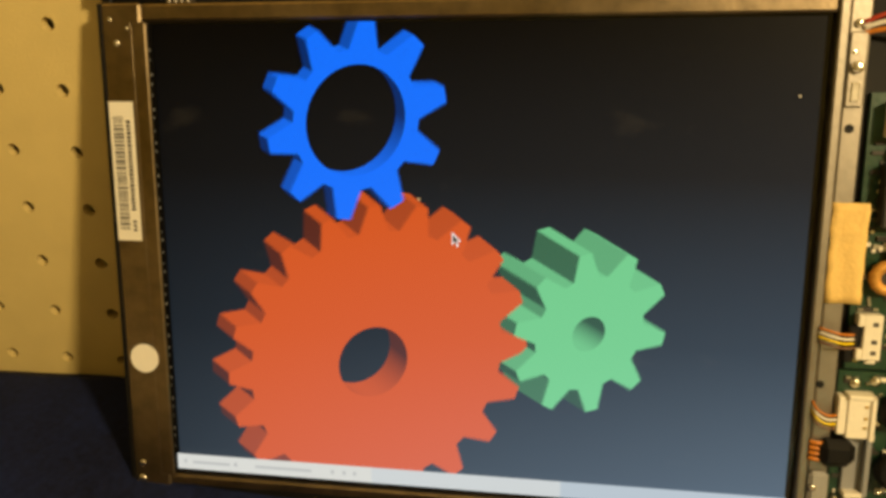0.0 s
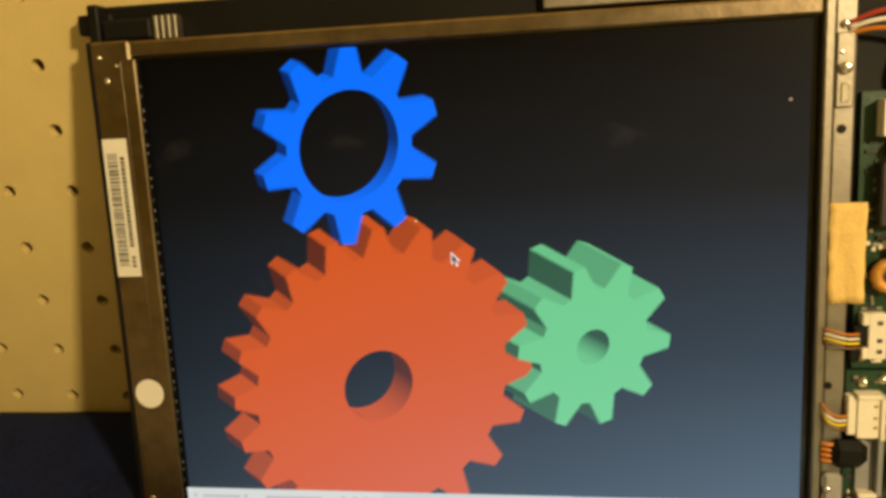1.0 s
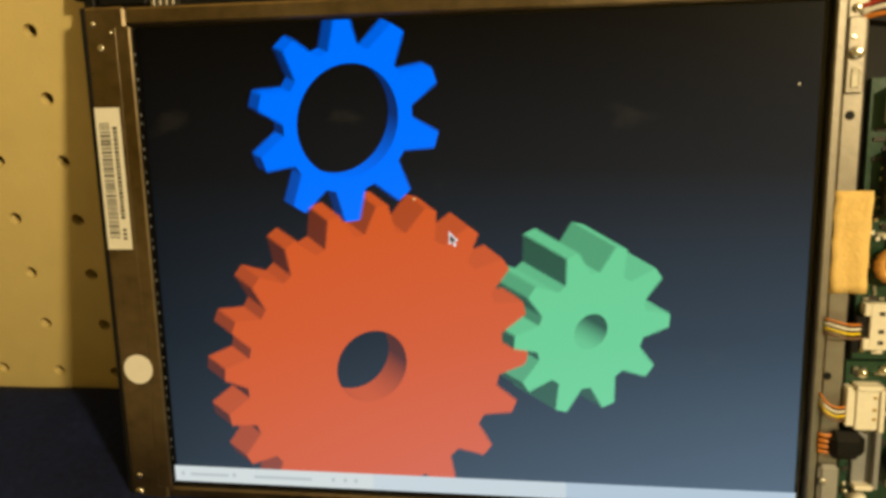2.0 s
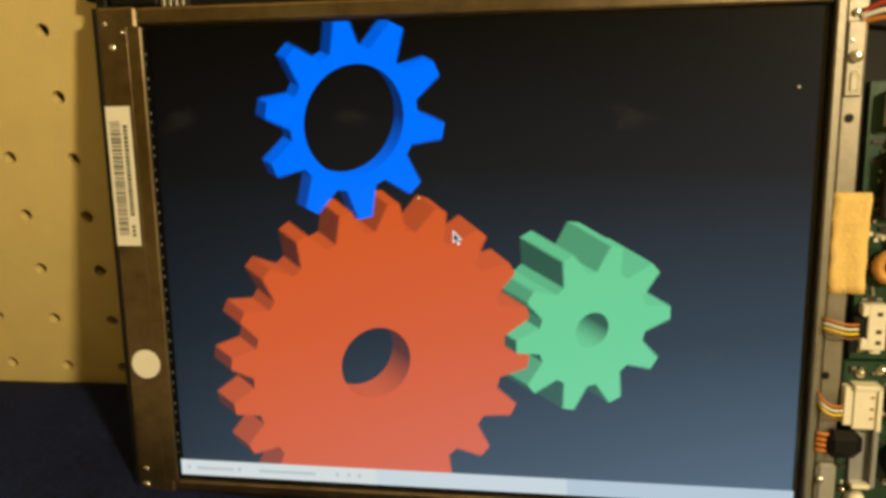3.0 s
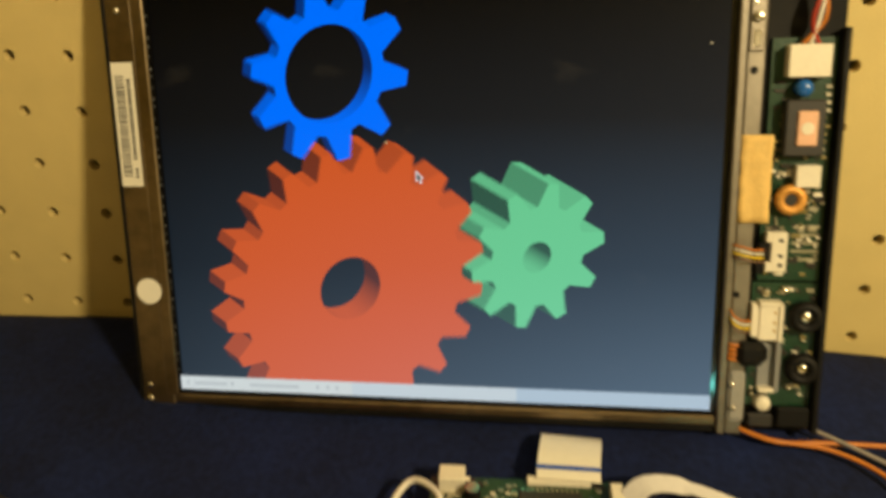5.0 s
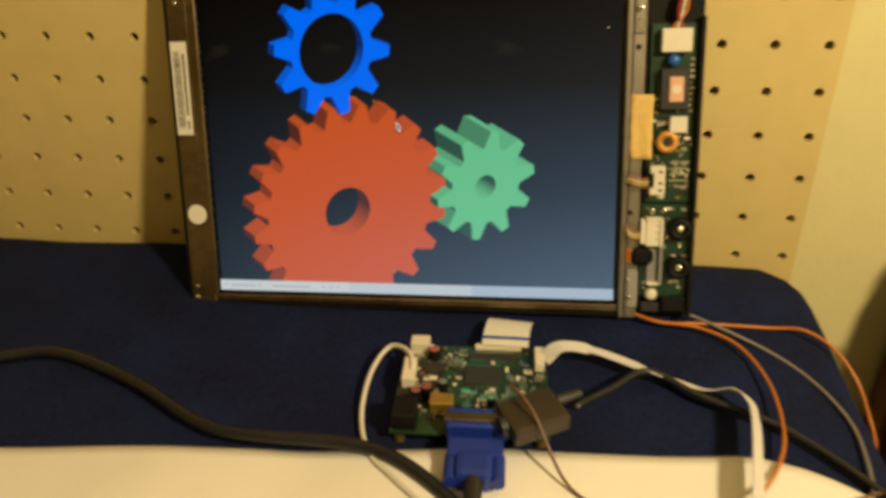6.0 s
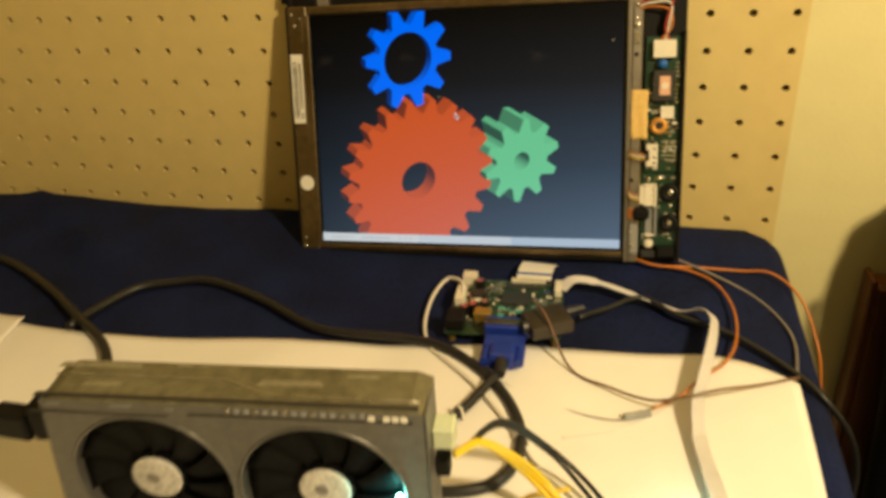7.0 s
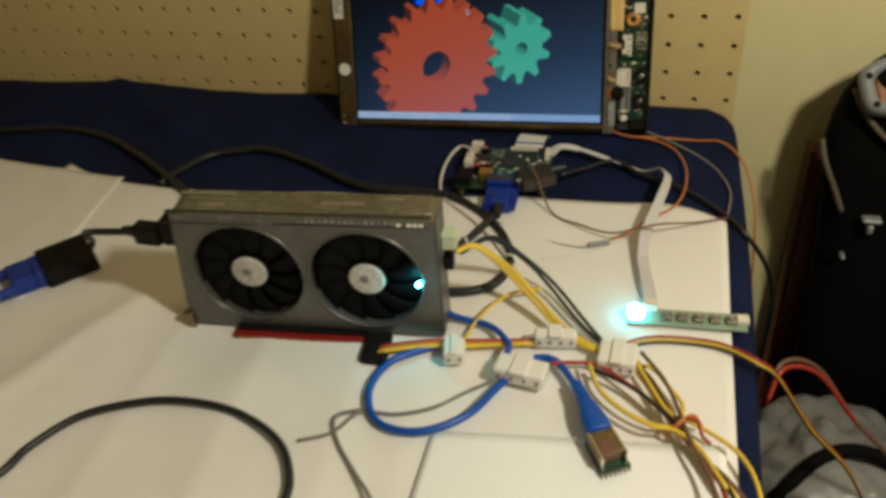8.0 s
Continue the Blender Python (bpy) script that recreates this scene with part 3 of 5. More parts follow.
    for u, v, r in ((-11.3, 167.5, 0.9), (-5, 164.5, 0.7), (-11, 3, 1.4), (-11.5, -3.5, 1.7), (232.3, 163.5, 1.3), (231.4, 155, 1.2), (-9.3, 159.5, 1.2)):
        part("screw", disc(u / 1000, -0.0026, v / 1000, r / 1000, 0.0006, "y", 14, dome=0.0005), M_CHROME, p, smooth=True)
    part("mount_plate", box(*mm(230.0, 235.2, -3.6, -2.5, 138.5, 161), 0.0004), M_STEEL, p, "pressed steel mounting plate")
    part("mount_slot", box(*mm(231.4, 233.8, -4.0, -3.5, 140, 146), 0.0003), M_CHROME, p)
    part("mount_screw", disc(0.2326, -0.0036, 0.1505, 0.0019, 0.0010, "y", 16, dome=0.0007), M_CHROME, p, smooth=True)
    part("mount_hole", disc(0.2323, -0.0025, 0.132, 0.0014, 0.0003, "y", 16), M_BLACK, p)
    part("mount_hole", disc(0.2310, -0.0025, 0.0490, 0.0013, 0.0003, "y", 16), M_BLACK, p)
    # label with a bar code and unreadable print
    lab = part("barcode_label", box(*mm(-13.9, -4.8, -3.3, -3.05, 90, 139.6)), M_LABEL, p, "white bar code label")
    rng = random.Random(4)
    v = 94.0
    while v < 134.5:
        h = rng.choice((0.28, 0.28, 0.5, 0.75))
        part("code_bar", plate(-0.0127, -0.0088, v / 1000, (v + h) / 1000, -0.00336), M_INK, lab)
        v += h + rng.choice((0.35, 0.4, 0.6))
    v = 101.0
    while v < 133:
        h = rng.choice((0.7, 0.9, 1.1))
        part("print_mark", plate(-0.0078, -0.0062, v / 1000, (v + h) / 1000, -0.00336), M_INK, lab)
        v += h + 0.4
    for v in (93.5, 95, 96.5):
        part("print_mark", plate(-0.0076, -0.0062, v / 1000, (v + 0.9) / 1000, -0.00336), M_INK, lab)
    part("round_sticker", disc(-0.0066, -0.0039, 0.0456, 0.0055, 0.0003, "y", 32), M_STICKER, p, "round white paper sticker")
    bm = bmesh.new()
    rows = []
    for j in range(13):
        v = 76.7 + 32.4 * j / 12
        w = 0.25 * math.sin(j * 1.9)
        rows.append([bm.verts.new(((u + w * (0.6 if u > 235 else 1)) / 1000, (-3.3 - 0.25 * math.sin(u * 0.9 + j * 0.4) - (0.4 if u > 236 else 0)) / 1000, v / 1000)) for u in (229.6, 231.5, 233.5, 235.5, 237.5, 239, 240.5)])
    for a, b in zip(rows, rows[1:]):
        for i in range(6):
            bm.faces.new((a[i], a[i + 1], b[i + 1], b[i]))
    tape = part("tape", bm, M_CREAM, p, "strip of yellowed masking tape", True)
    tape.modifiers.new("thick", "SOLIDIFY").thickness = 0.0002
    # backlight inverter beside the frame
    inv = part("inverter_tray", box(*mm(236.4, 263.5, 1.0, 9, -7, 174), 0.0006), M_BLACK, p, "black plastic tray of the backlight inverter")
    part("inverter_wall", box(*mm(261.5, 263.6, -5, 1.2, -6, 146), 0.0004), M_BLACK, p, "raised side of the black tray")
    up = part("upper_board", box(*mm(238.6, 260.6, -0.8, 0.9, 54.5, 143)), M_PCB, p, "green inverter circuit board")
    low = part("lower_board", box(*mm(237.2, 261, -0.6, 0.9, 4, 53.5)), M_PCB, p, "green control circuit board")

    def comp(name, u0, u1, v0, v1, h, material, parent=up, bev=0.3):
        return part(name, box(*mm(u0, u1, -0.7 - h, -0.7, v0, v1), bev / 1000), material, parent)

    comp("white_socket", 243, 257.2, 129.3, 140.5, 6, M_WHITE)
    part("blue_capacitor", disc(0.2492, -0.0007, 0.1255, 0.0031, 0.004, "y", 18, dome=0.002), M_BLUE_CAP, up, smooth=True)
    tr = comp("transformer", 243.3, 257.0, 101.5, 121.5, 5.5, M_FERRITE, bev=0.6)
    part("winding", box(*mm(247.3, 254.2, -7.2, -6.1, 105.3, 117.6), 0.0004), mat("pinkish_winding_tape", (0.72, 0.42, 0.27), 0.5, var=0.1, scale=200), tr)
    part("core_mark", disc(0.2508, -0.0072, 0.1115, 0.0022, 0.0002, "y", 16), M_WHITE, tr)
    comp("white_relay", 248.6, 257.0, 90.2, 98.2, 5, M_WHITE)
    bm = bmesh.new()
    ring = []
    for i in range(28):
        a = 2 * math.pi * i / 28
        rr = 1.75 + 0.25 * (i % 2)
        ring.append([bm.verts.new(((247.8 + (3.9 + rr * math.cos(b)) * math.cos(a)) / 1000, (-3.4 + rr * 1.1 * math.sin(b)) / 1000, (85.5 + (3.9 + rr * math.cos(b)) * math.sin(a)) / 1000)) for b in [2 * math.pi * k / 10 for k in range(10)]])
    for i in range(28):
        for k in range(10):
            bm.faces.new((ring[i][k], ring[i][(k + 1) % 10], ring[(i + 1) % 28][(k + 1) % 10], ring[(i + 1) % 28][k]))
    part("choke_coil", bm, M_COPPER, up, "copper-wound ring choke", True)
    part("choke_core", disc(0.2478, -0.0012, 0.0855, 0.0024, 0.003, "y", 16), M_FERRITE, up)
    comp("slot_socket", 242.0, 247.6, 58.5, 73.5, 4, M_WHITE)
    comp("socket_key", 240.2, 242.2, 58.5, 62.2, 4, M_WHITE)
    comp("socket_key", 240.2, 242.2, 69.6, 73.5, 4, M_WHITE)
    for k in range(120):
        u, v = rng.uniform(240, 259), rng.uniform(56, 100)
        if 242 < u < 248.5 and (58 < v < 74 or 79 < v < 93) or (247 < u and 89 < v < 99):
            continue
        w, h = rng.choice(((1.6, 0.8), (0.8, 1.6), (2.2, 1.3), (1.2, 1.2), (3.2, 1.6)))
        comp("surface_part", u, u + w, v, v + h, rng.uniform(0.5, 1.2), rng.choice((M_SOLDER, M_CHIP, M_PCB_TRACK, M_WHITE, M_PCB_TRACK)), up, 0.1)
    for k in range(5):
        comp("board_trace", 250, 259.5, 62 + 3.1 * k, 63.2 + 3.1 * k, 0.15, M_PCB_TRACK, up, 0)
    for k in range(10):
        comp("surface_part", rng.uniform(239.5, 243), 243.6, 100 + 3 * k, 101.2 + 3 * k, 0.7, rng.choice((M_SOLDER, M_CHIP)), up, 0.1)
        comp("surface_part", 257.6, rng.uniform(258.5, 260), 100 + 2.8 * k, 101.4 + 2.8 * k, 0.7, rng.choice((M_SOLDER, M_PCB_TRACK)), up, 0.1)
    for u, v in ((242.3, 49.6), (248.7, 50.4), (255.6, 12.6)):
        part("solder_joint", disc(u / 1000, -0.0006, v / 1000, 0.0022, 0.0004, "y", 16, r2=0.0018, dome=0.0013), M_SOLDER, low, smooth=True)
    for k in range(70):
        u, v = rng.uniform(238, 259), rng.uniform(5, 52)
        w, h = rng.choice(((1.6, 0.8), (0.8, 1.6), (2.2, 1.3), (1.2, 1.2), (2.6, 1.6)))
        comp("surface_part", u, u + w, v, v + h, rng.uniform(0.4, 1.0), rng.choice((M_SOLDER, M_CHIP, M_CHIP, M_PCB_TRACK, M_WHITE)), low, 0.1)
    comp("cable_socket", 239.3, 247.6, 32.0, 46.5, 5, M_WHITE, low)
    comp("cable_plug", 236.6, 239.4, 33.0, 46.0, 4.4, M_WHITE, low)
    comp("open_socket", 240.6, 248, 11.0, 31.0, 1.4, M_GREYPL, low)
    comp("socket_side", 246.4, 248.2, 11.0, 31.0, 4, M_GREYPL, low)
    comp("socket_side", 240.6, 246.4, 11.0, 12.6, 5, M_WHITE, low)
    comp("black_plug", 231.6, 243.4, 21.4, 31.0, 6.4, M_BLACK, low, 2.6)
    for v in (41, 20.5):
        bm = bmesh.new()
        ring = []
        for i in range(30):
            a = 2 * math.pi * i / 30
            rr = 2.05 + 0.14 * (i % 2)
            ring.append([bm.verts.new(((256.2 + (4.2 + rr * math.cos(q)) * math.cos(a)) / 1000, (-3.6 + 1.4 * rr * math.sin(q)) / 1000, (v + (4.2 + rr * math.cos(q)) * math.sin(a)) / 1000)) for q in [2 * math.pi * k / 10 for k in range(10)]])
        for i in range(30):
            for k in range(10):
                bm.faces.new((ring[i][k], ring[i][(k + 1) % 10], ring[(i + 1) % 30][(k + 1) % 10], ring[(i + 1) % 30][k]))
        b = part("round_coil", bm, M_BLACK, low, "black ring-shaped coil", True)
        part("coil_cap", disc(0.2564, -0.0012, v / 1000, 0.0021, 0.0034, "y", 14, dome=0.0006), M_SOLDER, b, smooth=True)
    for u, v in ((252.8, 11.5), (257.0, 31.0), (239.4, 8.5), (250.5, 36.0)):
        part("solder_joint", disc(u / 1000, -0.0006, v / 1000, 0.0015, 0.0004, "y", 14, r2=0.0012, dome=0.0011), M_SOLDER, low, smooth=True)
    for v in (35.4, 38.6, 42.6):
        comp("socket_pin", 244.4, 245.5, v, v + 0.9, 5.2, M_GOLD, low, 0)
    comp("socket_rim", 246.2, 247.8, 31.6, 46.9, 5.8, M_WHITE, low, 0.3)
    comp("socket_rim", 239.1, 247.8, 45.4, 46.9, 5.8, M_WHITE, low, 0.3)
    for v in (60.4, 64.0, 69.8):
        comp("socket_slot", 244.6, 246.2, v, v + 1.3, 4.15, M_CHIP, up, 0)
    comp("socket_latch", 237.6, 241.8, 62.4, 69.4, 3.4, M_BLACK, up, 0.6)
    comp("socket_latch", 236.9, 240.0, 57.0, 62.0, 2.6, M_BLACK, up, 0.6)
    comp("dark_block", 248.6, 261.0, -4.0, 4.2, 3.0, M_BLACK, low, 0.8)
    comp("dark_block", 238.0, 247.6, -4.5, 1.0, 2.4, M_FERRITE, low, 0.8)
    part("foot_clip", box(*mm(229.9, 236.2, -4.6, -2.7, -2, 19), 0.0012), M_POUCH, p, "clear plastic clip at the lower corner")
    part("foot_screw", disc(0.2310, -0.0046, 0.0135, 0.0012, 0.0005, "y", 12, dome=0.0005), M_CHROME, p, smooth=True)
    part("foot_screw", disc(0.2318, -0.0046, 0.0040, 0.0012, 0.0005, "y", 12, dome=0.0005), M_CHROME, p, smooth=True)
    part("standoff", disc(0.2432, -0.0006, 0.0055, 0.0035, 0.0032, "y", 18, r2=0.0028, dome=0.0008), M_WHITE, p, "clear plastic standoff", True)
    for k, m in enumerate((M_WIRE_ORANGE, M_WIRE_WHITE, M_WIRE_YELLOW, M_WIRE_BROWN)):
        d = k * 1.5
        part("lead", tube([mm(228.6, -4.2, 68.6 - d), mm(232, -6.2, 68.0 - d), mm(236, -5.6, 67.0 - d), mm(241, -3, 66.6 - d)], 0.00042, 6, 5), m, p, smooth=True)
        part("lead", tube([mm(228.8, -3.6, 43.5 - d), mm(230, -6.0, 41.5 - d), mm(233, -6.2, 39.8 - d), mm(237, -4, 39.2 - d)], 0.00042, 6, 5), m, p, smooth=True)
        part("lead", tube([mm(229, -4, 29.6 - 1.9 * k), mm(231, -4.6, 29.4 - 1.9 * k), mm(233, -4, 29.2 - 1.9 * k)], 0.0007, 6, 4), M_WIRE_ORANGE, p, smooth=True)
    for k, m in enumerate((M_WIRE_ORANGE, M_WIRE_WHITE, M_WIRE_RED)):
        part("lead", tube([mm(233.5, -2.5, 160.5 + 1.6 * k), mm(241, -5, 161.5 + 2.4 * k), mm(252 + k, -6, 159 + 4 * k), mm(254 - 2 * k, -6, 149), mm(247 + 3 * k, -4.5, 140)], 0.0008, 6, 6), m, p, smooth=True)
    return p


# ---- controller board and its cables ----
def build_controller():
    ob = thing("controller_board", pose(-0.0095, 0.173, T + 0.0045, 0, 0, 2.0), "small green display controller board lying on the navy cloth", "circuit board")
    w, d = 72.0, 65.0
    board = part("board", box(*mm(0, w, 0, d, 3.0, 4.6), 0.0002), mat("speckled_green_solder_mask", (0.016, 0.042, 0.018), 0.35, var=0.7, scale=260, bump=0.1), ob)
    for x, y in ((4, 4), (68, 4), (4, 61), (68, 61)):
        part("standoff", disc(x / 1000, y / 1000, -0.0035, 0.0024, 0.0066, "z", 12), M_GOLD, ob)

    def comp(name, x0, x1, y0, y1, h, material, bev=0.3, z=4.6):
        return part(name, box(*mm(x0, x1, y0, y1, z, z + h), bev / 1000), material, ob)

    comp("flat_cable_socket", 36, 59.5, 61.6, 64.8, 2.4, M_WHITE)
    comp("controller_chip", 32, 50, 34, 48, 1.5, M_CHIP)
    for k in range(15):
        comp("chip_pin", 33 + 1.1 * k, 33.5 + 1.1 * k, 48, 49.6, 0.4, M_SOLDER, 0)
        comp("chip_pin", 33 + 1.1 * k, 33.5 + 1.1 * k, 32.4, 34, 0.4, M_SOLDER, 0)
    comp("memory_chip", 33, 56, 54, 58.5, 1.2, M_CHIP)
    for k in range(12):
        comp("chip_pin", 34 + 1.8 * k, 34.8 + 1.8 * k, 58.5, 60.2, 0.4, M_SOLDER, 0)
        comp("chip_pin", 34 + 1.8 * k, 34.8 + 1.8 * k, 52.4, 54, 0.4, M_SOLDER, 0)
    comp("power_socket", 3.5, 13, 56.5, 64, 7, M_WHITE)
    comp("key_socket", 2.0, 8, 30, 47, 6, M_WHITE)
    comp("panel_socket", 66, 70.6, 46, 60, 5, M_WHITE)
    comp("jack", 1, 12, 1, 15, 9, M_BLACK, 0.8)
    comp("video_socket", 26, 53, -4, 8, 9, M_VGA, 0.8)
    comp("video_shell", 25, 54, -1.5, 4, 10, M_STEEL_DARK, 0.5)
    comp("inductor", 17, 28, 12, 20, 7, M_GOLD, 0.6)
    comp("regulator", 12, 21, 40, 46, 4, M_CHIP, 0.3)
    for x, y, r, h in ((15, 24, 3, 7), (10, 22, 2.5, 6), (16, 54, 3, 6), (34, 14, 2.6, 5), (45, 21, 2.0, 4), (22, 30, 2.5, 5)):
        part("capacitor", disc(x / 1000, y / 1000, 0.0046, r / 1000, h / 1000, "z", 16), M_BLACK, ob, smooth=False)
        part("capacitor_top", disc(x / 1000, y / 1000, 0.0046 + h / 1000, r / 1150, 0.0002, "z", 16), M_SOLDER, ob)
    comp("crystal", 38, 44, 20, 23, 3, M_SOLDER, 0.8)
    comp("blue_part", 47, 52, 12, 15, 3, M_BLUE_CAP)
    rng = random.Random(9)
    for k in range(330):
        x, y = rng.uniform(2, 69), rng.uniform(8, 62)
        if 31 < x < 51 and 31 < y < 50 or 32 < x < 58 and 51 < y < 62 or x > 63 and y > 42 or 25 < x < 54 and y < 9:
            continue
        a, b = rng.choice(((1.6, 0.8), (0.8, 1.6), (2.0, 1.2), (3.0, 1.5), (1.5, 3.0), (4.0, 2.6)))
        comp("surface_part", x, x + a, y, y + b, rng.uniform(0.5, 1.4), rng.choice((M_SOLDER, M_PCB_TRACK, M_CHIP, M_PCB_TRACK, M_CHIP, M_WHITE)), 0.1)
    for k in range(14):
        comp("board_trace", 52, 62, 24 + 1.3 * k, 24.6 + 1.3 * k, 0.12, M_PCB_TRACK, 0)
        comp("board_trace", 14 + 1.3 * k, 14.6 + 1.3 * k, 48, 53, 0.12, M_PCB_TRACK, 0)

    # flat cable up under the panel
    bm = strap([(0.0395, 0.2365, T + 0.0125), (0.0397, 0.243, T + 0.0135), (0.0403, 0.250, T + 0.0138), (0.0412, 0.258, T + 0.0125), (0.0418, 0.264, T + 0.009), (0.042, 0.270, T + 0.003)], 0.0235, 0.0004)
    f = tagged(part("flat_cable", bm, M_FFC), "wide white flat ribbon cable running under the panel", "cable")
    part("stiffener", box(0.0275, 0.0513, 0.2405, 0.2420, T + 0.0139, T + 0.0146), M_WIRE_BLUE, f, "blue stiffener band")


def build_plugs():
    # video plug on the board, blue hood and thumb screws
    v = thing("video_plug", pose(0.031, 0.142, T + 0.004, 0, 0, 2), "blue video plug pushed into the controller board", "plug")
    part("shell", box(*mm(-12, 12, 14, 25, 2, 11), 0.001, seg=2), M_VGA, v)
    part("hood", box(*mm(-8, 8, 2, 17, 1, 12), 0.003, seg=2), M_VGA, v)
    part("strain_relief", disc(0, 0.003, 0.007, 0.0045, 0.012, "y", 14, r2=0.0032), M_CABLE, v)
    for s in (-10, 10):
        part("thumb_screw", disc(s / 1000, 0.017, 0.007, 0.0030, 0.015, "y", 12), M_VGA, v)
    # power plug block lying over the board's corner
    d = thing("power_adapter_plug", pose(0.0545, 0.1775, T + 0.0190, 3, -2, 28), "dark moulded power plug lying across the circuit board", "plug")
    part("body", box(*mm(-13.5, 13.5, -10.0, 11.5, -4.5, 4.5), 0.0022, seg=2), mat("dark_brown_plastic", (0.034, 0.025, 0.017), 0.4, var=0.2, scale=90), d)
    part("strain_relief", disc(0.0135, 0.004, 0.001, 0.0032, 0.012, "x", 12, r2=0.0022), M_CABLE, d)
    part("tip", disc(-0.0165, 0.0, 0.001, 0.004, 0.003, "x", 14), M_CABLE, d)


def build_cables():
    G = "loose cables on the table"
    cable("white_lead", [(-0.004, 0.210, T + 0.015), (-0.008, 0.224, T + 0.015), (-0.0190, 0.2315, T + 0.012), (-0.0262, 0.216, T + 0.007), (-0.0255, 0.188, T + 0.004), (-0.017, 0.164, T + 0.004),
                         (-0.003, 0.149, T + 0.005), (0.020, 0.126, T + 0.006), (0.045, 0.093, T + 0.006), (0.060, 0.070, T + 0.005)], 0.0013, M_WIRE_WHITE, "thin white cable looping beside the circuit board", "cable", G)
    cable("video_cable", [(-0.50, 0.222, T + 0.005), (-0.43, 0.236, T + 0.005), (-0.373, 0.229, T + 0.005), (-0.312, 0.197, T + 0.005), (-0.262, 0.161, T + 0.007), (-0.22, 0.129, T + 0.007), (-0.18, 0.07, T + 0.007), (-0.14, 0.030, T + 0.006)],
          0.0034, M_CABLE, "thick black video cable running behind the graphics card", "cable", G)
    cable("video_cable", [(-0.262, 0.150, T + 0.006), (-0.256, 0.176, T + 0.005), (-0.243, 0.203, T + 0.005), (-0.222, 0.2135, T + 0.005), (-0.192, 0.219, T + 0.005), (-0.143, 0.200, T + 0.005), (-0.104, 0.177, T + 0.005), (-0.078, 0.168, T + 0.006),
                          (-0.020, 0.1655, T + 0.006), (0.012, 0.148, T + 0.006), (0.037, 0.120, T + 0.006), (0.0495, 0.088, T + 0.006), (0.044, 0.060, T + 0.006), (0.022, 0.047, T + 0.006), (-0.02, 0.044, T + 0.006)],
          0.0032, M_CABLE, "thick black video cable curling round behind the graphics card", "cable", G)
    cable("video_cable", [(0.031, 0.139, T + 0.010), (0.025, 0.124, T + 0.009), (0.014, 0.103, T + 0.007), (-0.004, 0.080, T + 0.006), (-0.03, 0.055, T + 0.006)], 0.0027, M_CABLE, "black cable from the blue video plug", "cable", G)
    cable("power_cable", [(0.0725, 0.1865, T + 0.018), (0.090, 0.2065, T + 0.013), (0.110, 0.2245, T + 0.011), (0.132, 0.2120, T + 0.008), (0.166, 0.197, T + 0.005), (0.192, 0.170, T + 0.004), (0.208, 0.148, T + 0.001), (0.228, 0.150, T - 0.030), (0.240, 0.165, T - 0.08), (0.246, 0.19, T - 0.16), (0.250, 0.20, T - 0.26)],
          0.0018, M_CABLE, "black power cable dropping over the table edge", "cable", G)
    cable("thin_wire", [(0.044, 0.186, T + 0.029), (0.054, 0.172, T + 0.027), (0.070, 0.151, T + 0.006), (0.092, 0.137, T + 0.006), (0.115, 0.125, T + 0.009), (0.134, 0.119, T + 0.019), (0.150, 0.128, T + 0.018), (0.174, 0.148, T + 0.008), (0.196, 0.160, T + 0.006)], 0.0008, M_WIRE_BROWN, "thin dark brown wire across the paper", "wire", G)
    cable("thin_wire", [(0.018, 0.143, T + 0.005), (0.054, 0.123, T + 0.004), (0.091, 0.112, T + 0.004), (0.115, 0.117, T + 0.005)], 0.00045, M_WIRE_GREY, "hair-thin grey wire on the paper", "wire", G)
    cable("orange_wire", [(0.096, 0.276, T + 0.016), (0.104, 0.270, T + 0.015), (0.120, 0.264, T + 0.013), (0.142, 0.266, T + 0.012), (0.176, 0.268, T + 0.010), (0.194, 0.263, T + 0.0125), (0.209, 0.250, T + 0.006), (0.2195, 0.234, T - 0.012), (0.226, 0.215, T - 0.05), (0.236, 0.19, T - 0.20)],
          0.0009, M_WIRE_ORANGE, "orange wire running from the panel over the table edge", "wire", G)
    cable("orange_wire", [(0.095, 0.279, T + 0.015), (0.101, 0.274, T + 0.014), (0.118, 0.265, T + 0.013), (0.140, 0.262, T + 0.012), (0.158, 0.250, T + 0.010), (0.167, 0.223, T + 0.008), (0.1655, 0.190, T + 0.007), (0.157, 0.168, T + 0.006), (0.141, 0.143, T + 0.012), (0.130, 0.130, T + 0.009), (0.116, 0.122, T + 0.006)],
          0.0009, M_WIRE_ORANGE, "orange wire curving down across the paper", "wire", G)
    cable("thin_wire", [(0.128, 0.132, T + 0.004), (0.115, 0.118, T + 0.004), (0.097, 0.104, T + 0.004), (0.070, 0.094, T + 0.004)], 0.00035, M_WIRE_WHITE, "hair-thin pale wire trailing off across the paper", "wire", G)
    cable("grey_wire", [(0.106, 0.283, T + 0.018), (0.146, 0.265, T + 0.013), (0.183, 0.245, T + 0.004), (0.199, 0.208, T + 0.003), (0.197, 0.172, T + 0.003), (0.190, 0.150, T + 0.004)], 0.0009, M_WIRE_GREY, "thin grey wire near the table edge", "wire", G)
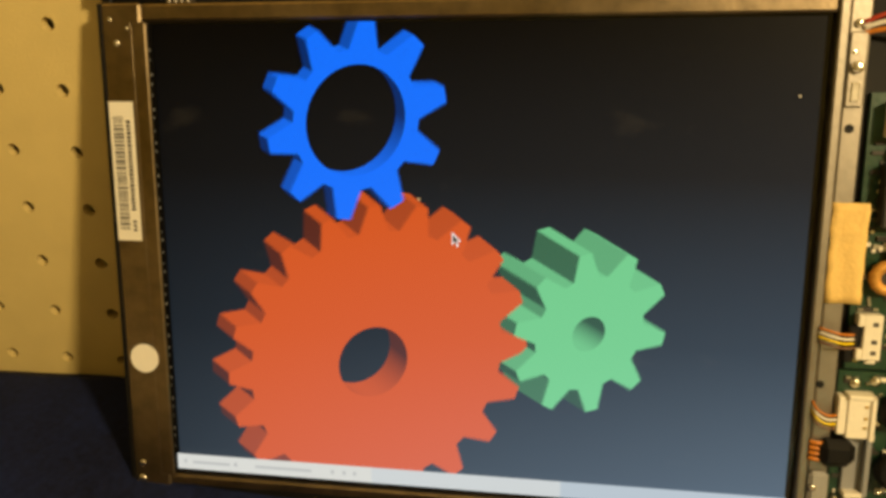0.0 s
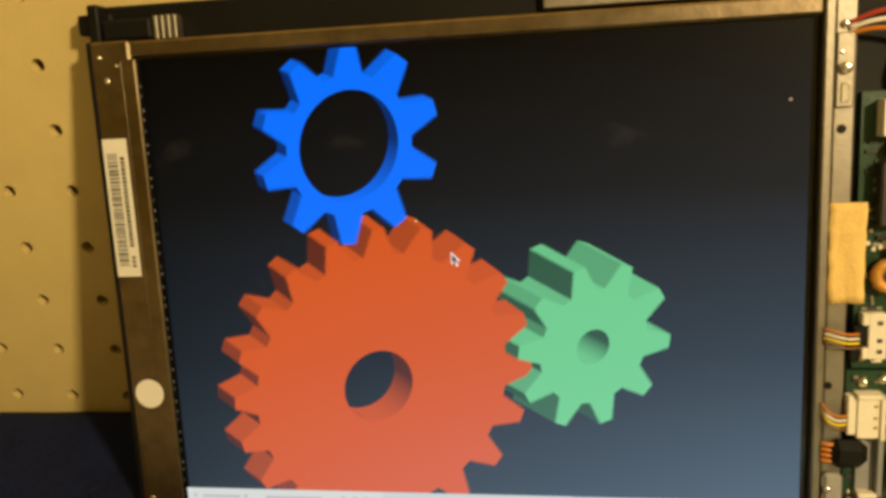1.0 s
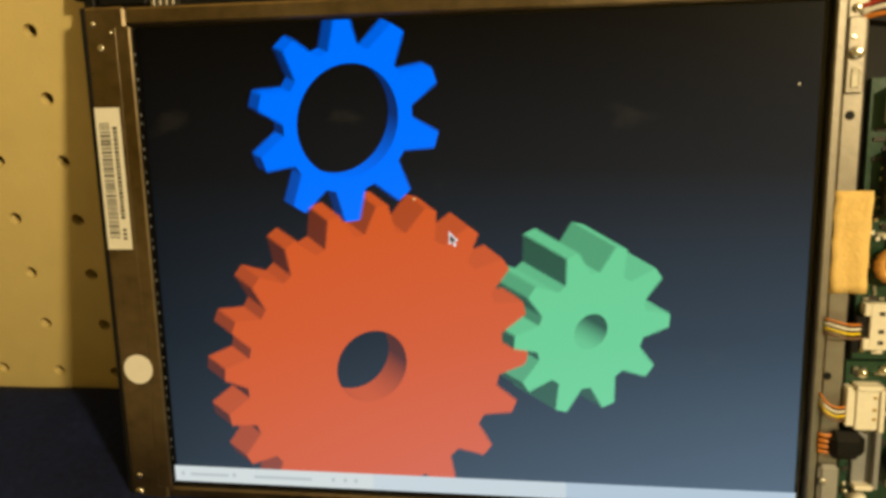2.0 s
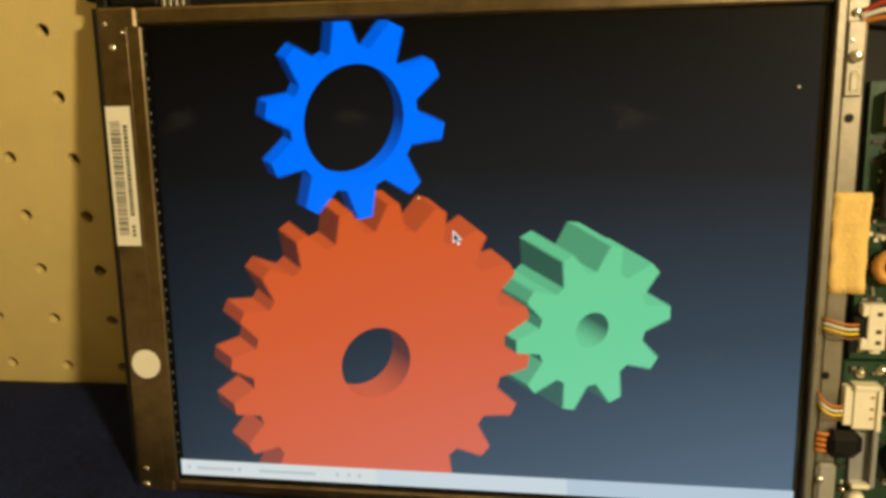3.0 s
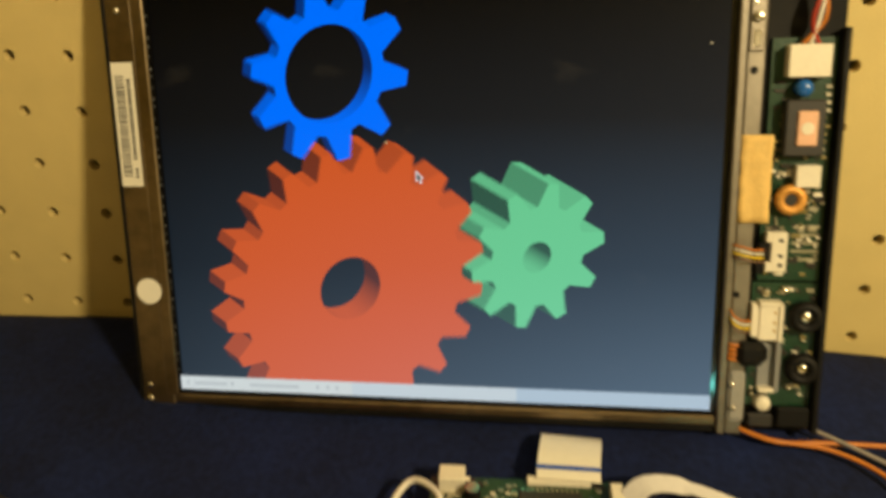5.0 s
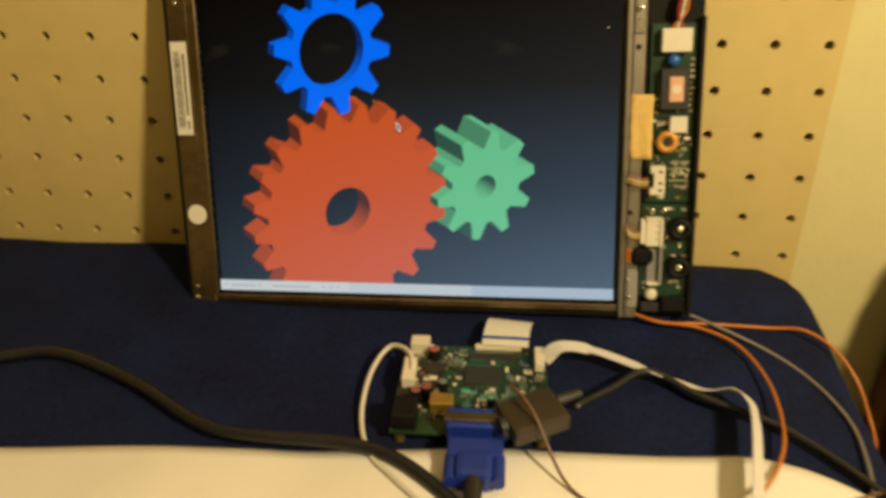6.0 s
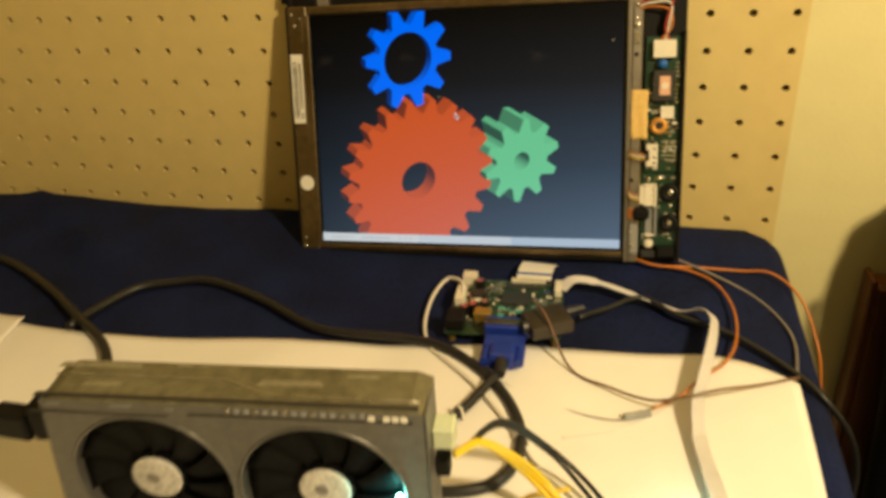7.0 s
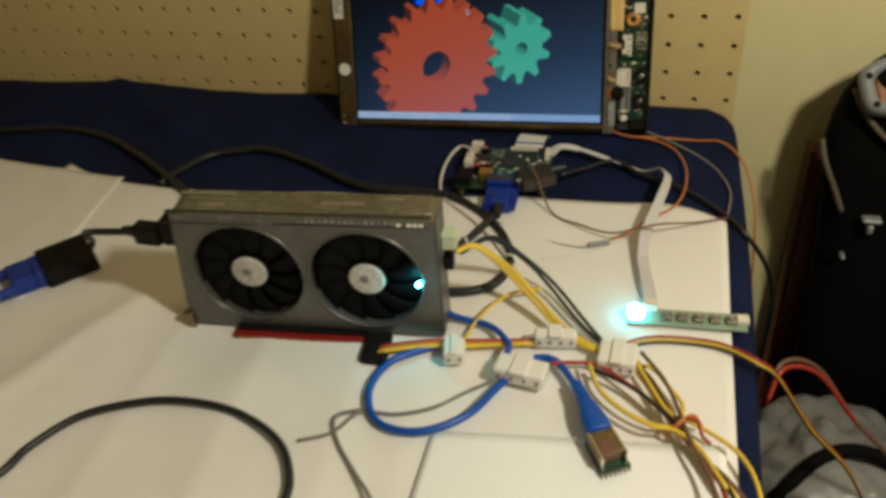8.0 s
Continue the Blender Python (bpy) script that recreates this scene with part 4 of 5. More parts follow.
    rib = [(0.0590, 0.2265, T + 0.0125), (0.0670, 0.2325, T + 0.0168), (0.083, 0.2355, T + 0.0135), (0.108, 0.2275, T + 0.010), (0.134, 0.219, T + 0.006), (0.148, 0.212, T + 0.012), (0.1525, 0.197, T + 0.014), (0.147, 0.163, T + 0.014), (0.139, 0.125, T + 0.012), (0.1385, 0.100, T + 0.008), (0.142, 0.075, T + 0.008), (0.1455, 0.056, T + 0.007)]
    tagged(part("ribbon_cable", strap(rib, 0.0085, 0.0008, (0, 0, 0.3, 0.5, 0.6, 0.75, 0.95, 0.9, 0.6, 0.3, 0.1, 0), ribs=6), M_RIBBON), "pale grey ribbon cable from board to button strip", "cable")
    tagged(part("wire_splice", tube([(0.101, 0.1145, T + 0.0048), (0.108, 0.1165, T + 0.0052), (0.115, 0.1185, T + 0.0060)], 0.0019, 10), M_POUCH, smooth=True), "small clear shrink sleeve over a wire joint on the paper", "sleeve")
    for way in ([(0.0450, 0.0890, T + 0.0045), (0.0472, 0.0884, T + 0.0092), (0.0495, 0.0878, T + 0.0102), (0.0518, 0.0872, T + 0.0092), (0.0540, 0.0866, T + 0.0045)],
                [(0.0108, 0.1056, T + 0.0050), (0.0120, 0.1042, T + 0.0095), (0.0140, 0.1028, T + 0.0108), (0.0158, 0.1012, T + 0.0095), (0.0168, 0.1000, T + 0.0050)]):
        tagged(part("cable_tie", tube(way, 0.0008), M_WIRE_WHITE, smooth=True), "thin white tie round the black cable", "cable tie")
    # cables of the power supply
    for k in range(3):
        o = 0.0015 * k
        cable("power_wire", [(0.034, 0.006 + o * 0.4, T + 0.070), (0.043, 0.020 + o * 0.6, T + 0.064), (0.058 + o, 0.039 + o * 0.5, T + 0.031 + 0.001 * k), (0.076 + o, 0.030 + o * (1.5 if k % 2 else 0.6), T + 0.017 + 0.0015 * (k % 2)), (0.097 + o * 0.4, 0.010 + o, T + 0.011 + 0.0012 * (k % 3)), (0.118, -0.001 + o * 0.9, T + 0.011)],
              0.0013, M_WIRE_YELLOW, "yellow power wire between card and white plug", "wire", G)
    for o in (0.0, 0.0028):
        cable("power_wire", [(0.034, 0.016, T + 0.062), (0.046, 0.046 + o, T + 0.052), (0.066, 0.060 + o, T + 0.026), (0.082 + o, 0.052 + o, T + 0.014), (0.102 + o, 0.026 + o, T + 0.011), (0.121, 0.003 + o, T + 0.011)],
              0.0012, M_CABLE, "black power wire between card and white plug", "wire", G)
    cable("power_wire", [(0.036, -0.004, T + 0.008), (0.042, 0.020, T + 0.010), (0.056, 0.042, T + 0.012), (0.077, 0.050, T + 0.014)], 0.0011, M_WIRE_YELLOW, "yellow power wire arching over the paper", "wire", G)
    for k, m in enumerate((M_WIRE_RED, M_WIRE_ORANGE, M_WIRE_YELLOW)):
        o = 0.0024 * k
        cable("power_wire", [(-0.012, -0.016 - o, T + 0.010), (0.016, -0.006 - o, T + 0.010), (0.040, -0.001 - o, T + 0.009), (0.079, 0.006 - o * 0.6, T + 0.009)], 0.0013, m, "coloured power wire along the card's foot", "wire", G)
    for k, (m, way) in enumerate((
            (M_WIRE_BROWN, [(0.138, 0.001), (0.150, -0.020), (0.161, -0.041), (0.170, -0.060), (0.187, -0.078), (0.195, -0.095), (0.199, -0.14)]),
            (M_WIRE_YELLOW, [(0.134, -0.004), (0.147, -0.024), (0.157, -0.043), (0.169, -0.061), (0.184, -0.079), (0.191, -0.097), (0.194, -0.15)]),
            (M_WIRE_YELLOW, [(0.131, -0.012), (0.146, -0.007), (0.157, -0.021), (0.1645, -0.034), (0.161, -0.047), (0.150, -0.050), (0.133, -0.042), (0.120, -0.029), (0.114, -0.015)]),
            (M_WIRE_RED, [(0.091, -0.015), (0.104, -0.012), (0.118, -0.012), (0.138, -0.026), (0.153, -0.040), (0.164, -0.056), (0.181, -0.080), (0.187, -0.12)]),
            (M_WIRE_YELLOW, [(0.136, 0.000), (0.146, -0.022), (0.157, -0.042), (0.168, -0.047), (0.180, -0.054), (0.192, -0.065), (0.199, -0.085), (0.201, -0.13)]),
            (M_CABLE, [(0.116, -0.018), (0.135, -0.027), (0.150, -0.039), (0.162, -0.052), (0.176, -0.072), (0.188, -0.096), (0.192, -0.15)]),
            (M_WIRE_YELLOW, [(0.113, -0.015), (0.120, -0.034), (0.133, -0.047), (0.148, -0.055), (0.160, -0.056), (0.172, -0.066), (0.184, -0.088)]),
            (M_WIRE_BROWN, [(0.141, -0.002), (0.154, -0.022), (0.162, -0.044), (0.168, -0.064), (0.178, -0.090), (0.182, -0.13)]))):
        cable("power_wire", [(x, y, T + 0.008 + 0.0012 * k) for x, y in way], 0.0012, m, "loose power supply wire curling on the white paper", "wire", G)
    tie = thing("cable_tie", pose(0.1650, -0.0500, T + 0.0125, 0, 0, -58), "orange tie knotted round the loose wires", "cable tie")
    part("band", tube([(-0.001, -0.010, -0.004), (0.001, -0.006, 0.004), (0, 0, 0.006), (-0.001, 0.006, 0.004), (0.001, 0.010, -0.004)], 0.0012), M_WIRE_ORANGE, tie, smooth=True)
    part("tail", tube([(0, 0, 0.006), (0.006, 0.003, 0.008), (0.012, 0.002, 0.005), (0.016, 0.005, 0.001)], 0.0010), M_WIRE_RED, tie, smooth=True)
    for m, o in ((M_WIRE_RED, 0.0), (M_WIRE_YELLOW, 0.003), (M_CABLE, 0.0055)):
        cable("power_wire", [(0.128, 0.010 - o, T + 0.009), (0.145, 0.022 - o, T + 0.007), (0.166, 0.027 - o, T + 0.005), (0.188, 0.025 - o, T + 0.005), (0.207, 0.014 - o, T + 0.005), (0.222, 0.024 - o, T - 0.015), (0.254, 0.050 - o, T - 0.08), (0.293, 0.070 - o, T - 0.14), (0.32, 0.07, T - 0.20), (0.34, 0.06, T - 0.28)],
              0.0008, m, "power supply wire hanging over the table edge", "wire", G)
    cable("blue_cable", [(0.012, 0.024, T + 0.012), (0.028, 0.019, T + 0.009), (0.050, 0.014, T + 0.009), (0.064, -0.002, T + 0.012), (0.066, -0.016, T + 0.016)], 0.0021, M_WIRE_BLUE, "blue data cable passing under the white plug", "cable", G)
    cable("blue_cable", [(0.034, -0.002, T + 0.006), (0.020, -0.008, T + 0.008), (-0.003, -0.026, T + 0.008), (-0.008, -0.051, T + 0.008), (0.004, -0.072, T + 0.008), (0.028, -0.0755, T + 0.009), (0.051, -0.060, T + 0.009), (0.065, -0.034, T + 0.009), (0.078, -0.012, T + 0.009), (0.092, -0.010, T + 0.010), (0.104, -0.024, T + 0.010), (0.111, -0.038, T + 0.010)],
          0.0023, M_WIRE_BLUE, "looped blue data cable on the white paper", "cable", G)
    cable("grey_wire", [(0.064, -0.030, T + 0.010), (0.048, -0.041, T + 0.008), (0.032, -0.056, T + 0.008), (0.012, -0.064, T + 0.007), (-0.008, -0.066, T + 0.007), (-0.019, -0.083, T + 0.007), (-0.036, -0.091, T + 0.006)], 0.0010, M_WIRE_GREY, "thin grey wire curling on the paper", "wire", G)
    cable("grey_wire", [(-0.008, -0.064, T + 0.007), (-0.021, -0.072, T + 0.007), (-0.014, -0.088, T + 0.007), (0.003, -0.107, T + 0.007), (0.018, -0.125, T + 0.009), (0.03, -0.16, T + 0.009)], 0.0012, M_WIRE_GREY, "thin grey wire trailing towards the table's front", "wire", G)
    cable("black_cable", [(-0.22, -0.19, T + 0.009), (-0.187, -0.147, T + 0.009), (-0.181, -0.124, T + 0.009), (-0.166, -0.099, T + 0.009), (-0.138, -0.0835, T + 0.009), (-0.111, -0.0775, T + 0.009), (-0.078, -0.0800, T + 0.009), (-0.048, -0.093, T + 0.009), (-0.0315, -0.112, T + 0.009), (-0.026, -0.135, T + 0.009), (-0.035, -0.18, T + 0.009)],
          0.0023, M_CABLE, "black cable in a wide loop on the white paper", "cable", G)


def build_power_plugs():
    for x, y, rz, w, h, n in ((0.0755, -0.024, -8, 30, 15, 4), (0.091, 0.007, 8, 25, 9, 4), (0.034, -0.014, 12, 13, 15, 2), (0.128, -0.004, -3, 22, 19, 4)):
        ob = thing("power_plug", pose(x, y, T + 0.0068, 0, 0, rz), "translucent white plastic power plug lying among the wires", "plug", "power plugs")
        part("housing", box(*mm(-w / 2, w / 2, -h / 2, h / 2, 0, 10), 0.0022, seg=3), M_NYLON, ob)
        part("latch", box(*mm(-w / 6, w / 6, -h / 2 - 1.2, h / 2 + 1.0, 9.6, 11.4), 0.0005), M_NYLON, ob)
        for k in range(n):
            px = -w / 2 + w * (k + 0.5) / n
            part("pin_hole", disc(px / 1000, -h / 2000 - 0.0001, 0.005, 0.0012, 0.0003, "y", 10), M_WIRE_GREY, ob)
    # button strip with its bright light
    b = thing("button_strip", pose(0.146, 0.041, T + 0.0055, 0, 0, 3), "narrow green circuit strip with a glaring green light", "circuit board")
    part("board", box(*mm(-14, 56, -7, 8, 0, 1.4), 0.0002), mat("pale_green_board", (0.26, 0.34, 0.25), 0.4, var=0.3, scale=150), b)
    for k in range(5):
        s = part("push_button", box(*mm(6 + 9.5 * k, 12 + 9.5 * k, -3.5, 2.5, 1.4, 4.4), 0.0004), M_STEEL, b)
        part("button_cap", disc((9 + 9.5 * k) / 1000, -0.0005, 0.0044, 0.0016, 0.0012, "z", 12), M_GREYPL, s)
    for k in range(6):
        part("pad", box(*mm(2 + 9 * k, 4.2 + 9 * k, 4, 6.4, 1.4, 1.8)), M_SOLDER, b)
    part("end_socket", box(*mm(50, 57, -3, 4, 1.4, 5), 0.0004), M_WHITE, b)
    part("cable_socket", box(*mm(-5, 4, 4, 12, 1.4, 6.5), 0.0004), M_WHITE, b)
    # glowing dome wider than the real light, to stand in for its glare
    part("status_light", disc(-0.0095, 0.001, 0.0014, 0.0058, 0.003, "z", 20, dome=0.004), M_LED_CORE, b, "glaring blue-green light", True)
    # riser connector board at the end of the blue cable
    r = thing("riser_board", pose(0.1285, -0.0735, T + 0.0075, 0, 0, 30), "small circuit board on a blue data plug", "circuit board")
    part("board", box(*mm(-8, 8, -9, 12, 0, 1.6), 0.0002), M_PCB, r)
    part("socket", box(*mm(-7.5, 7.5, -4, 12, 1.6, 8.5), 0.0008), M_STEEL_DARK, r)
    for x in (-7.2, 5.8):
        part("socket_flange", box(*mm(x, x + 1.4, -6.5, 12, 1.6, 9.2), 0.0004), M_CHROME, r)
    part("socket_mouth", box(*mm(-5, 4.5, -4.4, 6, 4, 8.8), 0.0006), M_WIRE_BROWN, r)
    for k in range(6):
        part("contact", box(*mm(-7.4 + 2.6 * k, -6.2 + 2.6 * k, -11, -9, 0.3, 1.3)), M_STEEL_DARK, r)
    pl = thing("data_plug", pose(0.1185, -0.053, T + 0.0085, 0, 0, 26), "blue moulded data plug in the small board", "plug")
    bm = bmesh.new()
    hoops = []
    for y, wx, wz in ((-10, 6.2, 3.9), (-9, 6.9, 4.4), (-2, 6.9, 4.4), (6, 5.6, 4.0), (13, 3.7, 3.2), (17, 2.9, 2.8)):
        hoops.append([bm.verts.new(mm(wx * math.copysign(abs(math.cos(q)) ** 0.6, math.cos(q)), y, 4.2 + wz * math.copysign(abs(math.sin(q)) ** 0.6, math.sin(q)))) for q in [2 * math.pi * k / 20 for k in range(20)]])
    for p, q in zip(hoops, hoops[1:]):
        for k in range(20):
            bm.faces.new((p[k], p[(k + 1) % 20], q[(k + 1) % 20], q[k]))
    bm.faces.new(hoops[0])
    bm.faces.new(hoops[-1][::-1])
    bmesh.ops.recalc_face_normals(bm, faces=bm.faces)
    part("body", bm, M_WIRE_BLUE, pl, smooth=True)
    part("strain_relief", disc(0, 0.026, 0.004, 0.0035, 0.012, "y", 12, r2=0.0042), M_WIRE_BLUE, pl)


# ---- graphics card ----
def build_card():
    c = thing("graphics_card", pose(-0.1422, -0.0115, T + 0.0035, 0, 0.3, 5.2), "dual-fan grey graphics card standing on its edge", "graphics card")
    L_, H_, D_ = 165.6, 88.5, 23.7
    z0 = 4.0
    # shroud front with two round openings
    bm = bmesh.new()
    holes = ((47.6, 46.4), (121.4, 44.6))
    rad = 34.6
    n = 48
    xs = (0.0, 84.6, L_)
    for (cx, cz), (x0, x1) in zip(holes, zip(xs, xs[1:])):
        outer, inner, deep = [], [], []
        for i in range(n):
            a = 2 * math.pi * (i + 0.5) / n
            co, si = math.cos(a), math.sin(a)
            kx = ((x1 - cx) if co > 0 else (cx - x0)) / max(abs(co), 1e-6)
            kz = ((H_ - cz) if si > 0 else (cz - z0)) / max(abs(si), 1e-6)
            k = min(kx, kz)
            outer.append(bm.verts.new(mm(cx + k * co, 0, cz + k * si)))
            inner.append(bm.verts.new(mm(cx + rad * co, -0.6, cz + rad * si)))
            deep.append(bm.verts.new(mm(cx + rad * 0.985 * co, 13, cz + rad * 0.985 * si)))
        for i in range(n):
            j = (i + 1) % n
            bm.faces.new((outer[i], outer[j], inner[j], inner[i]))
            bm.faces.new((inner[i], inner[j], deep[j], deep[i]))
        for sx, sz in ((x0, z0), (x0, H_), (x1, z0), (x1, H_)):
            near = sorted(outer, key=lambda v: (v.co.x - sx / 1000) ** 2 + (v.co.z - sz / 1000) ** 2)[:2]
            bm.faces.new((near[0], near[1], bm.verts.new(mm(sx, 0, sz))))
    bmesh.ops.recalc_face_normals(bm, faces=bm.faces)
    part("shroud_front", bm, M_CARD, c, "grey fan shroud")
    part("shroud_back", box(*mm(0, L_, 14, D_, z0 + 2, H_ - 1), 0.0006), M_FERRITE, c, "dark heatsink block")
    part("shroud_side", box(*mm(-1.2, 0, 0, D_, z0, H_), 0.0005), M_CARD, c)
    part("shroud_side", box(*mm(L_, L_ + 1.2, 0, D_, z0, H_), 0.0005), M_CARD, c)
    part("shroud_bottom", box(*mm(0, L_, 0, 14, z0 - 1.2, z0), 0.0004), M_CARD, c)
    # slanted, scuffed upper edge
    bm = bmesh.new()
    prof = ((0, H_ - 1.0), (1.5, H_ + 0.8), (4.0, H_ + 1.2), (17, H_ + 2.4), (D_, H_ + 2.4), (D_, H_ - 1.0))
    ends = []
    for x in (-1.2, 5, 60, 150, L_ - 5, L_ + 1.2):
        drop = 2.5 if x in (-1.2, L_ + 1.2) else 0
        ends.append([bm.verts.new(mm(x, y, z - (drop if z > H_ else 0))) for y, z in prof])
    for a, b in zip(ends, ends[1:]):
        for i in range(len(prof)):
            j = (i + 1) % len(prof)
            bm.faces.new((a[i], a[j], b[j], b[i]))
    bm.faces.new(ends[0][::-1])
    bm.faces.new(ends[-1])
    bmesh.ops.recalc_face_normals(bm, faces=bm.faces)
    part("upper_edge", bm, M_CARD_TOP, c, "scuffed olive-grey plastic upper edge")
    part("edge_seam", tube([mm(x, y, H_ + 1.4 + (y - 4) * 0.0923) for x, y in ((8, 14.0), (50, 13.8), (78, 13.6), (84, 12.8), (98, 7.2), (104, 6.0), (135, 5.7), (L_ - 2, 5.4))], 0.00045, 6), M_PCB_TRACK, c, "pale raised seam", True)
    part("edge_groove", box(*mm(4, L_ - 2, 1.4, 3.6, H_ + 0.3, H_ + 1.45), 0.0003), M_FERRITE, c)
    part("edge_line", box(*mm(2, 62, -0.7, 0.2, 82.6, 83.4), 0.0002), M_FERRITE, c)
    part("edge_line", box(*mm(70, L_ - 4, -0.7, 0.2, 83.6, 84.4), 0.0002), M_FERRITE, c)
    worn = mat("worn_plastic", (0.21, 0.19, 0.125), 0.35, var=0.35, scale=90)
    for x0, x1, y0, y1 in ((96, 124, 11.5, 15.0), (6, 44, 18.5, 22.0), (22, 40, 8.0, 10.5), (132, 146, 17.5, 19.5), (58, 66, 20.0, 22.5)):
        bm = bmesh.new()
        bm.faces.new([bm.verts.new(mm(x, y, H_ + 1.28 + (y - 4) * 0.0923)) for x, y in ((x0, y0), (x1, y0 + 0.3), (x1 - 2, y1), (x0 + 1.5, y1 - 0.4))])
        part("scuff", bm, worn, c, "pale worn patch")
    for k in range(15):
        part("vent_rib", box(*mm(86 + 3.9 * k, 88.2 + 3.9 * k, -0.5, 1.4, 85.4, 87.6), 0.0003), M_GREYPL if k % 3 else M_STEEL, c)
    for x, z, w in ((38, 86.6, 9), (61, 85.9, 4), (10, 86.3, 6)):
        part("scuff", box(*mm(x, x + w, -0.4, 0.6, z, z + 0.7), 0.0002), M_GREYPL, c)
    for x in (144, 150, 153.4, 156.8):
        part("print_mark", box(*mm(x, x + 2.6, -0.75, 0.1, 84.9, 86.9)), M_LABEL, c)
    for cx, cz in holes:
        f = part("fan", disc(cx / 1000, 0.0085, cz / 1000, 0.0125, 0.0065, "y", 32), M_FAN, c, "black cooling fan with a silver hub")
        part("hub_label", disc(cx / 1000, 0.0020, cz / 1000, 0.0112, 0.0006, "y", 32, dome=0.0006), M_HUB, f, smooth=True)
        part("hub_mark", disc((cx - 1.4) / 1000, 0.0009, (cz + 0.4) / 1000, 0.0030, 0.0002, "y", 9), M_WIRE_GREY, f)
        for k in range(11):
            a0 = 2 * math.pi * k / 11
            bm = bmesh.new()
            rows = []
            for i in range(6):
                r = 12 + (33.6 - 12) * i / 5
                lean = 0.30 * (i / 5) ** 1.3
                w = 0.92 - 0.06 * i / 5
                rows.append([bm.verts.new(mm(cx + r * math.cos(a0 + lean + s * w), 7.5 - 4.6 * s, cz + r * math.sin(a0 + lean + s * w))) for s in (0, 0.5, 1)])
            for a, b in zip(rows, rows[1:]):
                for i in range(2):
                    bm.faces.new((a[i], a[i + 1], b[i + 1], b[i]))
            bl = part("blade", bm, M_FAN, f, smooth=True)
            bl.modifiers.new("thick", "SOLIDIFY").thickness = 0.0007
        rim = bmesh.new()
        rr = []
        for i in range(48):
            a = 2 * math.pi * i / 48
            rr.append([rim.verts.new(mm(cx + q * math.cos(a), y, cz + q * math.sin(a))) for q, y in ((34.5, -0.5), (34.9, -1.3), (35.8, -1.3), (36.3, -0.2))])
        for a, b in zip(rr, rr[1:] + rr[:1]):
            for i in range(3):
                rim.faces.new((a[i], b[i], b[i + 1], a[i + 1]))
        part("fan_rim", rim, M_CARD, c, "paler raised rim round the fan", True)
        part("fan_back", disc(cx / 1000, 0.0105, cz / 1000, 0.0338, 0.0004, "y", 32), M_FAN, c)
    led = part("fan_light", disc(0.1535, -0.0008, 0.0448, 0.0012, 0.0014, "y", 16, dome=0.001), M_LED, c, "bright green-white indicator light", True)
    # the bracket end leans in towards its top
    for ob in list(c.children):
        if ob.name.split(".")[0] in ("shroud_front", "shroud_side", "upper_edge", "shroud_back"):
            for v in ob.data.vertices:
                if v.co.x < 0.0055:
                    v.co.x += 0.0080 * (v.co.z - 0.004) / 0.085
    # board, edge contacts, bracket
    part("circuit_board", box(*mm(7, L_ + 0.6, D_, D_ + 1.6, z0 - 2, H_ - 4), 0.0002), M_REDPCB, c, "dark red circuit board")
    part("edge_connector", box(*mm(28, 112, D_ - 6, D_ - 4.6, z0 - 4, z0), 0.0002), M_REDPCB, c)
    part("red_foot", box(*mm(31, 118, -9.5, -2.6, -0.6, 4.0), 0.0006), M_REDPCB, c, "red board edge under the shroud")
    part("dark_foot", box(*mm(33, 118, -5.0, 2, 1.0, 6.0), 0.0003), M_BLACK, c)
    for k in range(22):
        part("contact", box(*mm(32 + 3.6 * k, 34.2 + 3.6 * k, -9.9, -9.3, 0.8, 3.0)), M_GOLD if k % 2 else M_STEEL_DARK, c)
    part("riser_slot", box(*mm(118.4, 134, -27, -2, -0.8, 7.5), 0.0012), M_BLACK, c, "black slot connector under the card")
    part("bracket", box(*mm(-2.6, -1.4, 4, 26, -0.6, 22), 0.0003), M_STEEL_DARK, c, "steel mounting bracket")
    part("bracket_foot", box(*mm(-3.2, 3, -3, 2, -0.6, 14), 0.0004), M_STEEL_DARK, c)
    part("video_port", box(*mm(-5, 6.5, 4, 16, 62, 80), 0.0006), M_BLACK, c)
    part("power_socket", box(*mm(L_ + 1, L_ + 10, 9, 20, 62.5, 73), 0.0008), mat("pale_green_plastic", (0.55, 0.60, 0.42), 0.4, var=0.1, scale=90), c, "white power socket")
    part("power_plug", box(*mm(L_ + 2, L_ + 8, 6, 14, 50, 60), 0.001), M_BLACK, c)
    # adapter hanging off the video port
    a = thing("video_adapter", pose(-0.270, 0.032, T + 0.004, 0, 0, 140), "black video adapter with a blue plug on the paper", "adapter")
    part("body", box(*mm(-18, 18, -20, 16, 0, 14), 0.002, seg=2), M_BLACK, a)
    part("socket", box(*mm(-14, 14, 16, 22, 1, 13), 0.001), M_VGA, a)
    part("mating_plug", box(*mm(-13, 13, 22, 38, 0.5, 13.5), 0.002, seg=2), M_VGA, a, "blue video plug")
    for s in (-13, 13):
        part("thumb_screw", disc(s / 1000, 0.048, 0.007, 0.004, 0.012, "y", 12), M_VGA, a)
    cable("adapter_cable", [(-0.2585, 0.0455, T + 0.011), (-0.250, 0.044, T + 0.022), (-0.232, 0.022, T + 0.046), (-0.208, 0.004, T + 0.062), (-0.190, -0.002, T + 0.068), (-0.168, -0.002, T + 0.070)], 0.0023, M_CABLE, "short black adapter cable into the card", "cable")
    ob = thing("video_connector", pose(-0.1535, -0.0035, T + 0.071, 0, 0, 178), "black video connector plugged into the card's bracket", "plug")
